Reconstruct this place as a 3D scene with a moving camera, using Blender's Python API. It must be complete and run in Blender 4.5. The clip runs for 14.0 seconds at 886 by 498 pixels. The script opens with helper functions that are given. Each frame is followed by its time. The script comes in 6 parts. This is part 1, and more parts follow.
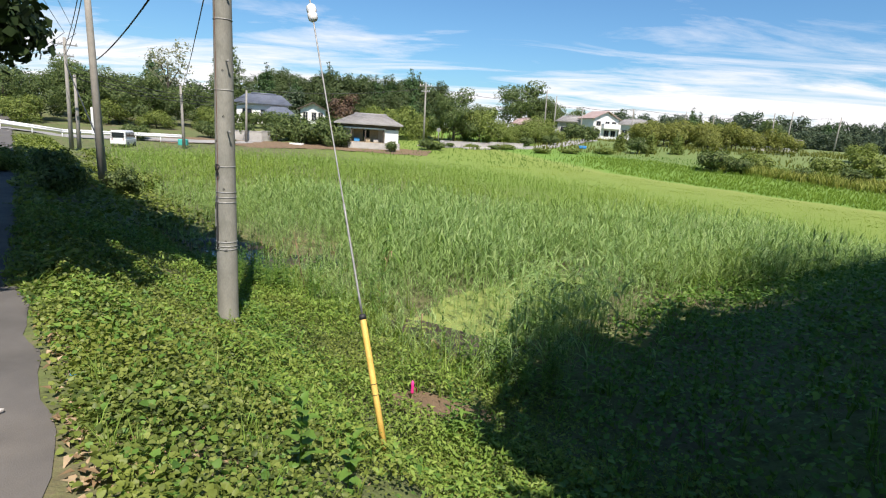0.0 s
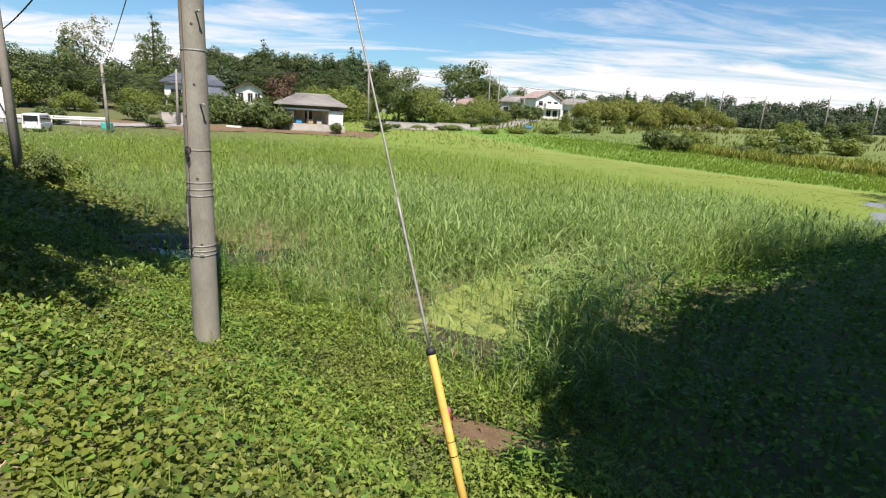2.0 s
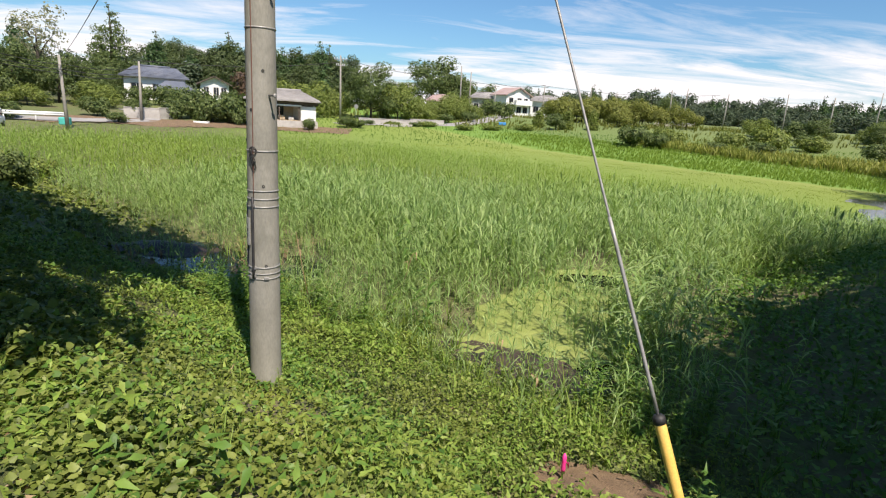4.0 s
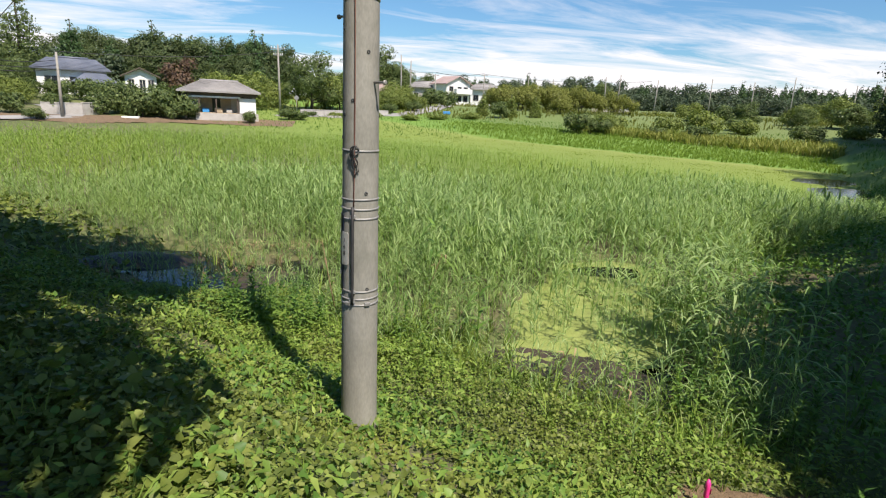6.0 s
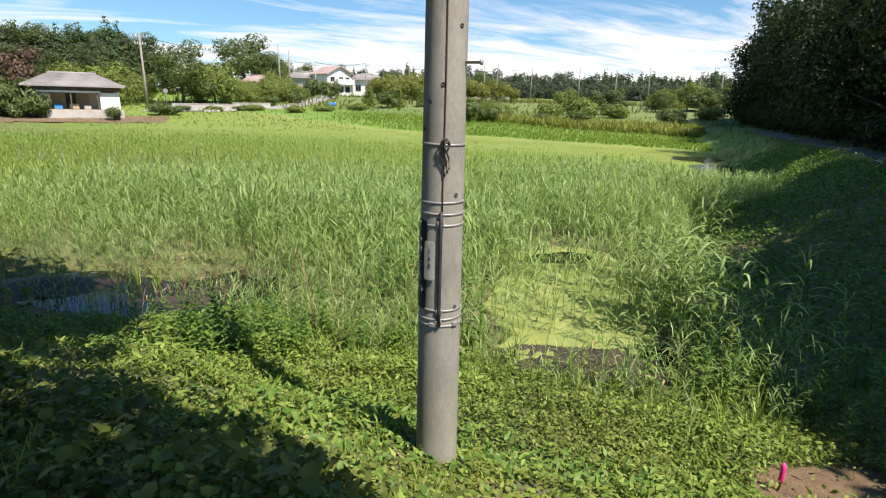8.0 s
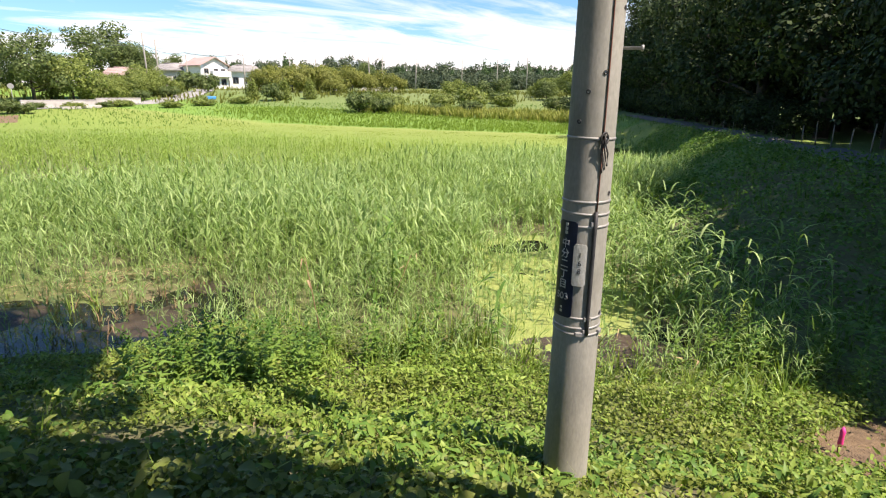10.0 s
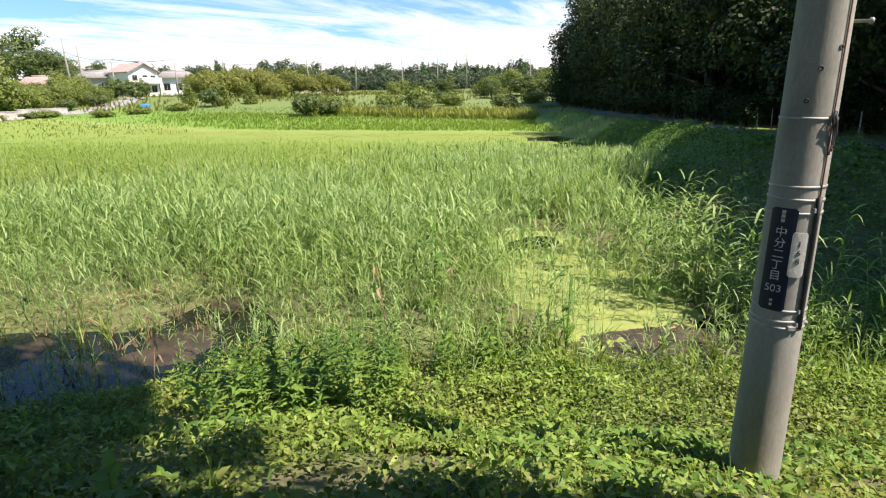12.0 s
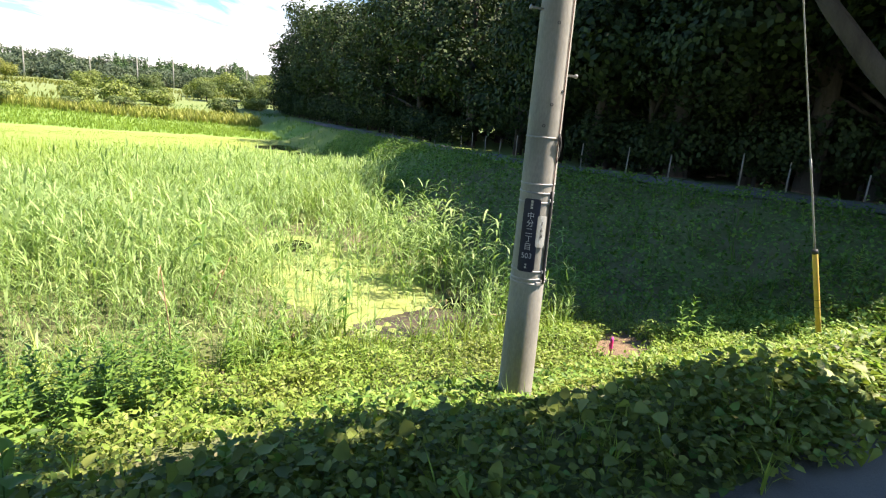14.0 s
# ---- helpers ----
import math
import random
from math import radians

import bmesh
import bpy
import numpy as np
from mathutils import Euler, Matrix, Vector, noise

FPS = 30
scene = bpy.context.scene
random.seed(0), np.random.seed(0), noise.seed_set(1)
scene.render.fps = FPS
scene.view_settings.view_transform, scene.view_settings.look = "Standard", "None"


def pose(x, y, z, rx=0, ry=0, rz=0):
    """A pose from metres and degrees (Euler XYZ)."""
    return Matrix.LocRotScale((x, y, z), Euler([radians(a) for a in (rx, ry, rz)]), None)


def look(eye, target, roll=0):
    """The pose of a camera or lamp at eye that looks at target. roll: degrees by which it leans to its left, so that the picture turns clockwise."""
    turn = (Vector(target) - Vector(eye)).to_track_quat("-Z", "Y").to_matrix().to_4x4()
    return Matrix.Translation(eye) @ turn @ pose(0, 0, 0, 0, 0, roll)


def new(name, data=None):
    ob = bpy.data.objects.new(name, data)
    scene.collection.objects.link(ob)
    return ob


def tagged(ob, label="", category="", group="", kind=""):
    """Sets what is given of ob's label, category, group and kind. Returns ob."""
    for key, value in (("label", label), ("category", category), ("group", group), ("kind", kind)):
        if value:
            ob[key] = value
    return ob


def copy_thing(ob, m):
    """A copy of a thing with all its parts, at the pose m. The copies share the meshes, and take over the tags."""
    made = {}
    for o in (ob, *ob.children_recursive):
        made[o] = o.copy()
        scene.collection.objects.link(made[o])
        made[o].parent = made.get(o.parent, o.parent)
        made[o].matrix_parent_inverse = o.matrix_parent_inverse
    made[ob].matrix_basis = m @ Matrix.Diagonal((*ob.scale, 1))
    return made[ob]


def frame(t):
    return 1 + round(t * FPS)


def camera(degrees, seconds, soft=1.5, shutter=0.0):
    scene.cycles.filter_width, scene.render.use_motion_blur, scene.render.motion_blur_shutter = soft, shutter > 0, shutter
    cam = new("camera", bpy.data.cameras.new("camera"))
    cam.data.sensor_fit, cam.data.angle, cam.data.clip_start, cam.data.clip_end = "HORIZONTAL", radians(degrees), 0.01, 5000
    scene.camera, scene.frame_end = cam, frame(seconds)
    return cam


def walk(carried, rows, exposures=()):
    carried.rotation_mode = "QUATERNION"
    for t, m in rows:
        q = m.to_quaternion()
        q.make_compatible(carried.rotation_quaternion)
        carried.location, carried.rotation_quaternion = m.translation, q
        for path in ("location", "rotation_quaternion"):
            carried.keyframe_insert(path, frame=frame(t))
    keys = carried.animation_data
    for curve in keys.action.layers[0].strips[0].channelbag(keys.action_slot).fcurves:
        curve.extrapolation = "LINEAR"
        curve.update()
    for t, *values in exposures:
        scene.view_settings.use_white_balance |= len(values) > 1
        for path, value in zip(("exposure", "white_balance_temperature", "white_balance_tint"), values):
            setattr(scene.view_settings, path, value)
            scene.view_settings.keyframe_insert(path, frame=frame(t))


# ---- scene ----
cam = camera(77.3, 14.0, soft=1.15)
PATH = [
    (0, (3.778, -7.509, 3.027), (3.611, -5.562, 2.603), 3.7),
    (0.5, (3.542, -7.211, 2.982), (3.446, -5.259, 2.555), 3.7),
    (1, (3.277, -6.899, 2.979), (3.23, -4.945, 2.553), 3.7),
    (1.5, (2.954, -6.516, 2.909), (2.963, -4.565, 2.472), 3.5),
    (2, (2.61, -6.201, 2.85), (2.655, -4.258, 2.376), 3.3),
    (2.5, (2.299, -5.934, 2.836), (2.391, -3.995, 2.355), 3.4),
    (3, (1.876, -5.733, 2.86), (2.02, -3.796, 2.383), 3.6),
    (3.5, (1.562, -5.449, 2.81), (1.709, -3.513, 2.332), 3.6),
    (6, (-0.194, -4.203, 2.665), (0.190, -2.305, 2.163), 2.6),
    (6.5, (-0.481, -3.946, 2.663), (-0.039, -2.066, 2.144), 2.2),
    (7, (-0.821, -3.727, 2.636), (-0.262, -1.877, 2.119), 2.1),
    (9.5, (-2.224, -2.436, 2.554), (-1.201, -0.805, 2.012), 0.6),
    (10, (-2.556, -2.168, 2.556), (-1.45, -0.593, 2.013), 0.6),
    (10.5, (-2.76, -1.847, 2.527), (-1.616, -0.301, 1.979), 0.4),
    (11, (-3.068, -1.571, 2.52), (-1.879, -0.059, 1.972), 0.2),
    (11.5, (-3.339, -1.33, 2.523), (-2.11, 0.151, 1.98), 0.2),
    (12, (-3.505, -1.01, 2.481), (-2.242, 0.443, 1.939), -1.0),
    (12.5, (-3.647, -0.827, 2.459), (-2.297, 0.547, 1.922), -0.7),
    (13, (-3.874, -0.849, 2.481), (-2.322, 0.302, 1.964), 0.8),
    (13.5, (-4.09, -0.905, 2.466), (-2.372, -0.007, 1.970), 2.1),
    (14, (-4.450, -0.846, 2.449), (-2.625, -0.183, 1.973), 4.3),
]
walk(cam, [(t, look(eye, target, roll)) for t, eye, target, roll in PATH],
     exposures=[(0, 0.66, 6550, 15), (2.5, 0.66, 6900, 18), (7, 0.64, 6650, 16), (9.5, 1.15, 7050, 21), (12.5, 1.12, 6950, 19), (13, 1.15, 6950, 20), (13.5, 1.4, 7000, 20), (14, 1.9, 7100, 20)])

# ---- daylight ----
SUN_AZ, SUN_EL = 160.0, 56.0
sun_way = Vector((math.sin(radians(SUN_AZ)) * math.cos(radians(SUN_EL)), math.cos(radians(SUN_AZ)) * math.cos(radians(SUN_EL)), math.sin(radians(SUN_EL))))
sun = new("sun", bpy.data.lights.new("sun", "SUN"))
sun.data.energy, sun.data.angle, sun.data.color = 5.0, radians(0.53), (1.0, 0.94, 0.84)
sun.matrix_world = look(sun_way * 60, (0, 0, 0))

world = bpy.data.worlds.new("world")
scene.world = world
world.use_nodes = True
wt = world.node_tree
wt.nodes.clear()


def wnode(kind, **values):
    n = wt.nodes.new(kind)
    for k, v in values.items():
        n.inputs[k].default_value = v
    return n


sky = wt.nodes.new("ShaderNodeTexSky")
sky.sky_type, sky.sun_disc = "NISHITA", False
sky.sun_elevation, sky.sun_rotation = radians(SUN_EL), radians(SUN_AZ)
sky.air_density, sky.dust_density, sky.ozone_density = 1.0, 0.6, 2.0
geo = wt.nodes.new("ShaderNodeTexCoord")
sep = wt.nodes.new("ShaderNodeSeparateXYZ")
wt.links.new(geo.outputs["Generated"], sep.inputs[0])


def wmath(op, a, b=None, clamp=False):
    n = wt.nodes.new("ShaderNodeMath")
    n.operation, n.use_clamp = op, clamp
    for i, v in enumerate((a, b)):
        if v is None:
            continue
        if isinstance(v, (int, float)):
            n.inputs[i].default_value = v
        else:
            wt.links.new(v, n.inputs[i])
    return n.outputs[0]


# high thin cloud: a plane of streaks seen from below, denser towards the horizon
lift = wmath("ADD", wmath("MAXIMUM", sep.outputs["Z"], 0.0), 0.10)
cu, cv = wmath("DIVIDE", sep.outputs["X"], lift), wmath("DIVIDE", sep.outputs["Y"], lift)
comb = wt.nodes.new("ShaderNodeCombineXYZ")
wt.links.new(cu, comb.inputs[0])
wt.links.new(cv, comb.inputs[1])
mapping = wt.nodes.new("ShaderNodeMapping")
mapping.inputs["Rotation"].default_value = (0, 0, radians(-14))
mapping.inputs["Scale"].default_value = (0.55, 1.25, 1.0)
wt.links.new(comb.outputs[0], mapping.inputs["Vector"])
streak = wnode("ShaderNodeTexNoise", Scale=1.15, Detail=9.0, Roughness=0.62, Distortion=0.7)
wt.links.new(mapping.outputs[0], streak.inputs["Vector"])
broad = wnode("ShaderNodeTexNoise", Scale=0.33, Detail=3.0, Roughness=0.5)
wt.links.new(mapping.outputs[0], broad.inputs["Vector"])
low = wmath("SUBTRACT", 1.15, wmath("MULTIPLY", sep.outputs["Z"], 4.6), True)
amount = wmath("ADD", wmath("MULTIPLY", streak.outputs["Fac"], 1.1), wmath("MULTIPLY", broad.outputs["Fac"], 0.55))
amount = wmath("ADD", amount, wmath("MULTIPLY", low, 0.50))
# thicker, whiter cloud towards the east
amount = wmath("ADD", amount, wmath("MULTIPLY", wmath("MAXIMUM", sep.outputs["X"], 0.0), 0.12))
amount = wmath("MULTIPLY", wmath("SUBTRACT", amount, 1.06), 3.6, True)
# the sky overhead is clear
amount = wmath("MULTIPLY", amount, wmath("SUBTRACT", 1.3, wmath("MULTIPLY", wmath("MAXIMUM", sep.outputs["Z"], 0.0), 3.3), True))
mix = wt.nodes.new("ShaderNodeMix")
mix.data_type = "RGBA"
wt.links.new(amount, mix.inputs["Factor"])
hue = wt.nodes.new("ShaderNodeMix")
hue.data_type, hue.blend_type = "RGBA", "MULTIPLY"
hue.inputs["Factor"].default_value = 1.0
hue.inputs["B"].default_value = (0.82, 1.3, 1.58, 1)
wt.links.new(sky.outputs[0], hue.inputs["A"])
wt.links.new(hue.outputs["Result"], mix.inputs["A"])
mix.inputs["B"].default_value = (12.4, 12.6, 12.8, 1)
back = wnode("ShaderNodeBackground", Strength=0.055)
wt.links.new(mix.outputs["Result"], back.inputs["Color"])
wo = wt.nodes.new("ShaderNodeOutputWorld")
wt.links.new(back.outputs[0], wo.inputs["Surface"])


# ---- materials ----
def material(name):
    m = bpy.data.materials.new(name)
    m.use_nodes = True
    nt = m.node_tree
    return m, nt, nt.nodes["Principled BSDF"]


def link_noise(nt, scale, detail=4.0, rough=0.55, stretch=None, local=False):
    """A noise at world size; local: in the object's own coordinates."""
    tex = nt.nodes.new("ShaderNodeTexNoise")
    tex.inputs["Scale"].default_value, tex.inputs["Detail"].default_value, tex.inputs["Roughness"].default_value = scale, detail, rough
    src = nt.nodes.new("ShaderNodeTexCoord").outputs["Object"] if local else nt.nodes.new("ShaderNodeNewGeometry").outputs["Position"]
    if stretch:
        mp = nt.nodes.new("ShaderNodeMapping")
        mp.inputs["Scale"].default_value = stretch
        nt.links.new(src, mp.inputs["Vector"])
        src = mp.outputs[0]
    nt.links.new(src, tex.inputs["Vector"])
    return tex.outputs["Fac"]


def ramp(nt, fac, *stops):
    r = nt.nodes.new("ShaderNodeValToRGB")
    while len(r.color_ramp.elements) < len(stops):
        r.color_ramp.elements.new(0.5)
    for e, (p, c) in zip(r.color_ramp.elements, stops):
        e.position, e.color = p, (*c, 1) if len(c) == 3 else c
    nt.links.new(fac, r.inputs[0])
    return r.outputs["Color"]


def blend(nt, a, b, fac, mode="MIX"):
    n = nt.nodes.new("ShaderNodeMix")
    n.data_type, n.blend_type = "RGBA", mode
    for key, v in (("A", a), ("B", b), ("Factor", fac)):
        sock = n.inputs[key]
        if isinstance(v, (int, float)):
            sock.default_value = v
        elif isinstance(v, tuple):
            sock.default_value = (*v, 1)
        else:
            nt.links.new(v, sock)
    return n.outputs["Result"]


def surface(name, c1, c2, scale=8.0, rough=0.8, bump=0.3, fine=60.0, metal=0.0, stain=None, stretch=None, local=False, depth=0.02):
    """Two-scale procedural surface: broad variation, fine grain with relief, and optional stains."""
    m, nt, b = material(name)
    col = ramp(nt, link_noise(nt, scale, 5, 0.6, stretch, local), (0.3, c1), (0.72, c2))
    grain = link_noise(nt, fine, 3, 0.6, stretch, local)
    col = blend(nt, col, ramp(nt, grain, (0.25, (0.72, 0.72, 0.72)), (0.75, (1.12, 1.12, 1.12))), 0.7, "MULTIPLY")
    if stain:
        col = blend(nt, col, stain, ramp(nt, link_noise(nt, scale * 0.31, 6, 0.65, None, local), (0.52, (0, 0, 0)), (0.7, (0.8, 0.8, 0.8))))
    nt.links.new(col, b.inputs["Base Color"])
    b.inputs["Roughness"].default_value, b.inputs["Metallic"].default_value = rough, metal
    if bump:
        bp = nt.nodes.new("ShaderNodeBump")
        bp.inputs["Strength"].default_value, bp.inputs["Distance"].default_value = bump, depth
        nt.links.new(grain, bp.inputs["Height"])
        nt.links.new(bp.outputs[0], b.inputs["Normal"])
    return m


def leafy(name, dark, mid, light, through_=0.35, rough=0.5, patch=0.4, tint=None):
    """Foliage: every leaf its own shade, broad patches, light coming through the blade."""
    m, nt, b = material(name)
    g = nt.nodes.new("ShaderNodeNewGeometry")
    col = ramp(nt, g.outputs["Random Per Island"], (0.0, dark), (0.5, mid), (1.0, light))
    if tint:
        col = blend(nt, col, tint, ramp(nt, link_noise(nt, patch, 3, 0.6), (0.48, (0, 0, 0)), (0.7, (0.75, 0.75, 0.75))))
    col = blend(nt, col, ramp(nt, link_noise(nt, 14.0, 2, 0.5), (0.3, (0.8, 0.8, 0.8)), (0.7, (1.15, 1.15, 1.1))), 0.6, "MULTIPLY")
    nt.links.new(col, b.inputs["Base Color"])
    b.inputs["Roughness"].default_value, b.inputs["Specular IOR Level"].default_value = rough, 0.28
    tr = nt.nodes.new("ShaderNodeBsdfTranslucent")
    nt.links.new(blend(nt, col, (1.15, 1.25, 0.55), 0.8, "MULTIPLY"), tr.inputs["Color"])
    ms = nt.nodes.new("ShaderNodeMixShader")
    ms.inputs[0].default_value = through_
    nt.links.new(b.outputs[0], ms.inputs[1])
    nt.links.new(tr.outputs[0], ms.inputs[2])
    nt.links.new(ms.outputs[0], nt.nodes["Material Output"].inputs["Surface"])
    return m


M_CONCRETE = surface("pole_concrete", (0.205, 0.202, 0.172), (0.31, 0.303, 0.262), 5.0, 0.85, 0.25, 70, stain=(0.15, 0.15, 0.12), stretch=(1, 1, 0.35), depth=0.004)
M_FARPOLE = surface("weathered_concrete", (0.25, 0.235, 0.205), (0.35, 0.33, 0.29), 3.0, 0.85, 0.0)
M_STEEL = surface("galvanised_steel", (0.25, 0.25, 0.24), (0.37, 0.365, 0.35), 20, 0.55, 0.05, 120, metal=0.4)
M_BLACK = surface("black_rubber", (0.012, 0.012, 0.012), (0.03, 0.03, 0.03), 30, 0.6, 0.1, 90)
M_CABLE = surface("cable_sheath", (0.02, 0.02, 0.022), (0.05, 0.05, 0.05), 9, 0.6, 0.0)
M_COPPER = surface("brown_wire", (0.12, 0.05, 0.035), (0.2, 0.09, 0.06), 20, 0.6, 0.0)
M_YELLOW = surface("yellow_plastic", (0.70, 0.45, 0.10), (0.78, 0.52, 0.14), 6, 0.45, 0.05, 90, stain=(0.5, 0.28, 0.05))
M_NAVY = surface("navy_enamel", (0.006, 0.010, 0.028), (0.011, 0.018, 0.045), 15, 0.32, 0.02, 90)
M_WHITE_INK = surface("white_lettering", (0.42, 0.44, 0.46), (0.54, 0.55, 0.57), 30, 0.5, 0.0)
M_PLATE = surface("worn_tin_plate", (0.42, 0.42, 0.38), (0.56, 0.56, 0.52), 22, 0.5, 0.1, 80, metal=0.3, stain=(0.28, 0.24, 0.19))
M_PINK = surface("pink_tape", (0.75, 0.03, 0.22), (0.85, 0.06, 0.32), 20, 0.5, 0.0)
M_WOODSTAKE = surface("stake_wood", (0.22, 0.15, 0.09), (0.34, 0.25, 0.16), 25, 0.8, 0.3, 90)
M_ASPHALT = surface("old_asphalt", (0.080, 0.075, 0.068), (0.135, 0.126, 0.114), 1.6, 0.9, 0.6, 140, stain=(0.15, 0.135, 0.115), depth=0.006)
M_TRACK = surface("gravel_track", (0.10, 0.098, 0.092), (0.17, 0.165, 0.15), 1.2, 0.95, 0.5, 70, stain=(0.10, 0.085, 0.06))
M_SOIL = surface("bare_soil", (0.13, 0.085, 0.048), (0.24, 0.165, 0.095), 7.0, 0.95, 0.9, 55, stain=(0.08, 0.06, 0.042), depth=0.03)
M_MUD = surface("wet_mud", (0.03, 0.022, 0.015), (0.085, 0.062, 0.043), 3.0, 0.45, 0.6, 30, depth=0.03)
M_STRAW = leafy("dead_straw", (0.20, 0.13, 0.07), (0.34, 0.24, 0.14), (0.5, 0.39, 0.25), 0.2, 0.7)
M_WHITE = surface("white_render", (0.70, 0.70, 0.68), (0.80, 0.80, 0.78), 1.2, 0.7, 0.05, 30)
M_CREAM = surface("cream_render", (0.50, 0.46, 0.38), (0.60, 0.55, 0.46), 1.2, 0.75, 0.05, 30)
M_GREYWALL = surface("block_wall", (0.38, 0.36, 0.33), (0.50, 0.48, 0.44), 1.5, 0.9, 0.1, 25, stain=(0.27, 0.25, 0.22))
M_TILE = surface("grey_roof_tile", (0.23, 0.22, 0.21), (0.33, 0.315, 0.30), 0.7, 0.6, 0.1, 20)
M_TILEBLUE = surface("blue_grey_roof_tile", (0.085, 0.10, 0.13), (0.15, 0.165, 0.20), 0.7, 0.45, 0.1, 20)
M_TILERED = surface("pale_red_roof_tile", (0.34, 0.245, 0.215), (0.45, 0.34, 0.31), 0.8, 0.7, 0.1, 20)
M_DARKWOOD = surface("dark_timber", (0.06, 0.045, 0.035), (0.12, 0.09, 0.07), 2.0, 0.7, 0.1, 30)
M_TAN = surface("tan_board", (0.32, 0.25, 0.16), (0.45, 0.36, 0.25), 2.0, 0.75, 0.1, 30)
M_BLUE = surface("blue_sheet", (0.03, 0.20, 0.5), (0.06, 0.32, 0.65), 2.0, 0.5, 0.1, 20)
M_TEAL = surface("teal_sheet", (0.04, 0.35, 0.30), (0.07, 0.45, 0.38), 2.0, 0.5, 0.1, 20)
M_BARK = surface("bark", (0.04, 0.033, 0.026), (0.09, 0.076, 0.06), 3.0, 0.95, 0.8, 30, stretch=(1, 1, 0.25), local=True)
M_RAIL = surface("white_guardrail", (0.7, 0.7, 0.7), (0.8, 0.8, 0.8), 1.0, 0.5, 0.0)
M_GLASS, _nt, _b = material("window_glass")
_b.inputs["Base Color"].default_value, _b.inputs["Roughness"].default_value = (0.02, 0.025, 0.03, 1), 0.05
M_CARWHITE, _nt, _b = material("white_car_paint")
_b.inputs["Base Color"].default_value, _b.inputs["Roughness"].default_value = (0.75, 0.76, 0.77, 1), 0.2

M_REED = leafy("reed_blade", (0.14, 0.24, 0.07), (0.25, 0.37, 0.13), (0.40, 0.51, 0.225), 0.4, 0.55, 0.22, (0.25, 0.35, 0.08))
M_REEDFAR = leafy("far_reed_blade", (0.13, 0.225, 0.04), (0.215, 0.33, 0.065), (0.32, 0.43, 0.115), 0.38, 0.6, 0.12, (0.25, 0.325, 0.045))
M_MEADOW = leafy("meadow_grass", (0.19, 0.28, 0.038), (0.215, 0.31, 0.042), (0.24, 0.335, 0.047), 0.3, 0.6, 0.11, (0.31, 0.335, 0.055))
M_RICE = leafy("rice_blade", (0.17, 0.26, 0.04), (0.205, 0.305, 0.046), (0.235, 0.34, 0.052), 0.38, 0.6, 0.1)
M_GOLD = leafy("golden_grass", (0.16, 0.21, 0.04), (0.27, 0.29, 0.065), (0.37, 0.37, 0.10), 0.3, 0.6, 0.3, (0.18, 0.25, 0.04))
M_VINE = leafy("creeper_leaf", (0.055, 0.085, 0.02), (0.14, 0.185, 0.038), (0.25, 0.295, 0.078), 0.34, 0.5, 0.7, (0.225, 0.265, 0.05))
M_GRASS = leafy("bank_grass", (0.11, 0.19, 0.033), (0.19, 0.30, 0.05), (0.30, 0.40, 0.09), 0.36, 0.55, 0.8, (0.27, 0.32, 0.07))
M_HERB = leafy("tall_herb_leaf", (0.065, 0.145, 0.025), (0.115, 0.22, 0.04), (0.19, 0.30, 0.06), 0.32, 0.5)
M_HILLLEAF = leafy("hill_tree_leaf", (0.035, 0.058, 0.022), (0.068, 0.10, 0.034), (0.125, 0.16, 0.055), 0.25, 0.55)
# distant leaf greens shifted to blue, so the haze sits in the colour
M_HAZYLEAF = leafy("hazed_tree_leaf", (0.04, 0.065, 0.04), (0.068, 0.098, 0.055), (0.105, 0.14, 0.075), 0.2, 0.6)
M_BROADLEAF = leafy("broad_tree_leaf", (0.05, 0.08, 0.026), (0.095, 0.138, 0.042), (0.17, 0.215, 0.07), 0.28, 0.55)
M_YOUNGLEAF = leafy("light_tree_leaf", (0.10, 0.14, 0.03), (0.155, 0.20, 0.042), (0.23, 0.275, 0.07), 0.28, 0.55)
M_OLIVELEAF = leafy("olive_tree_leaf", (0.12, 0.14, 0.03), (0.18, 0.20, 0.042), (0.25, 0.265, 0.065), 0.28, 0.55)
M_CONIFER = leafy("conifer_needles", (0.032, 0.07, 0.026), (0.06, 0.115, 0.04), (0.095, 0.16, 0.055), 0.2, 0.6)
# leaf greens set near black to deepen the shade of the wood
M_WOODLEAF = leafy("shaded_wood_leaf", (0.013, 0.026, 0.008), (0.024, 0.045, 0.012), (0.052, 0.085, 0.022), 0.15, 0.7)
M_PLUM = leafy("purple_leaf", (0.07, 0.045, 0.035), (0.12, 0.075, 0.05), (0.18, 0.12, 0.075), 0.25, 0.5)
M_BARE = leafy("thin_grey_leaf", (0.17, 0.18, 0.11), (0.25, 0.26, 0.165), (0.33, 0.34, 0.22), 0.3, 0.6)
M_DUCKWEED = surface("duckweed", (0.19, 0.24, 0.055), (0.29, 0.335, 0.095), 3.5, 0.7, 0.8, 55, stain=(0.17, 0.20, 0.06), depth=0.012)

M_WATER, _nt, _b = material("still_water")
_b.inputs["Base Color"].default_value, _b.inputs["Roughness"].default_value, _b.inputs["IOR"].default_value = (0.012, 0.012, 0.009, 1), 0.04, 1.33
_bp = _nt.nodes.new("ShaderNodeBump")
_bp.inputs["Strength"].default_value, _bp.inputs["Distance"].default_value = 0.15, 0.02
_nt.links.new(link_noise(_nt, 5.0, 3), _bp.inputs["Height"])
_nt.links.new(_bp.outputs[0], _b.inputs["Normal"])


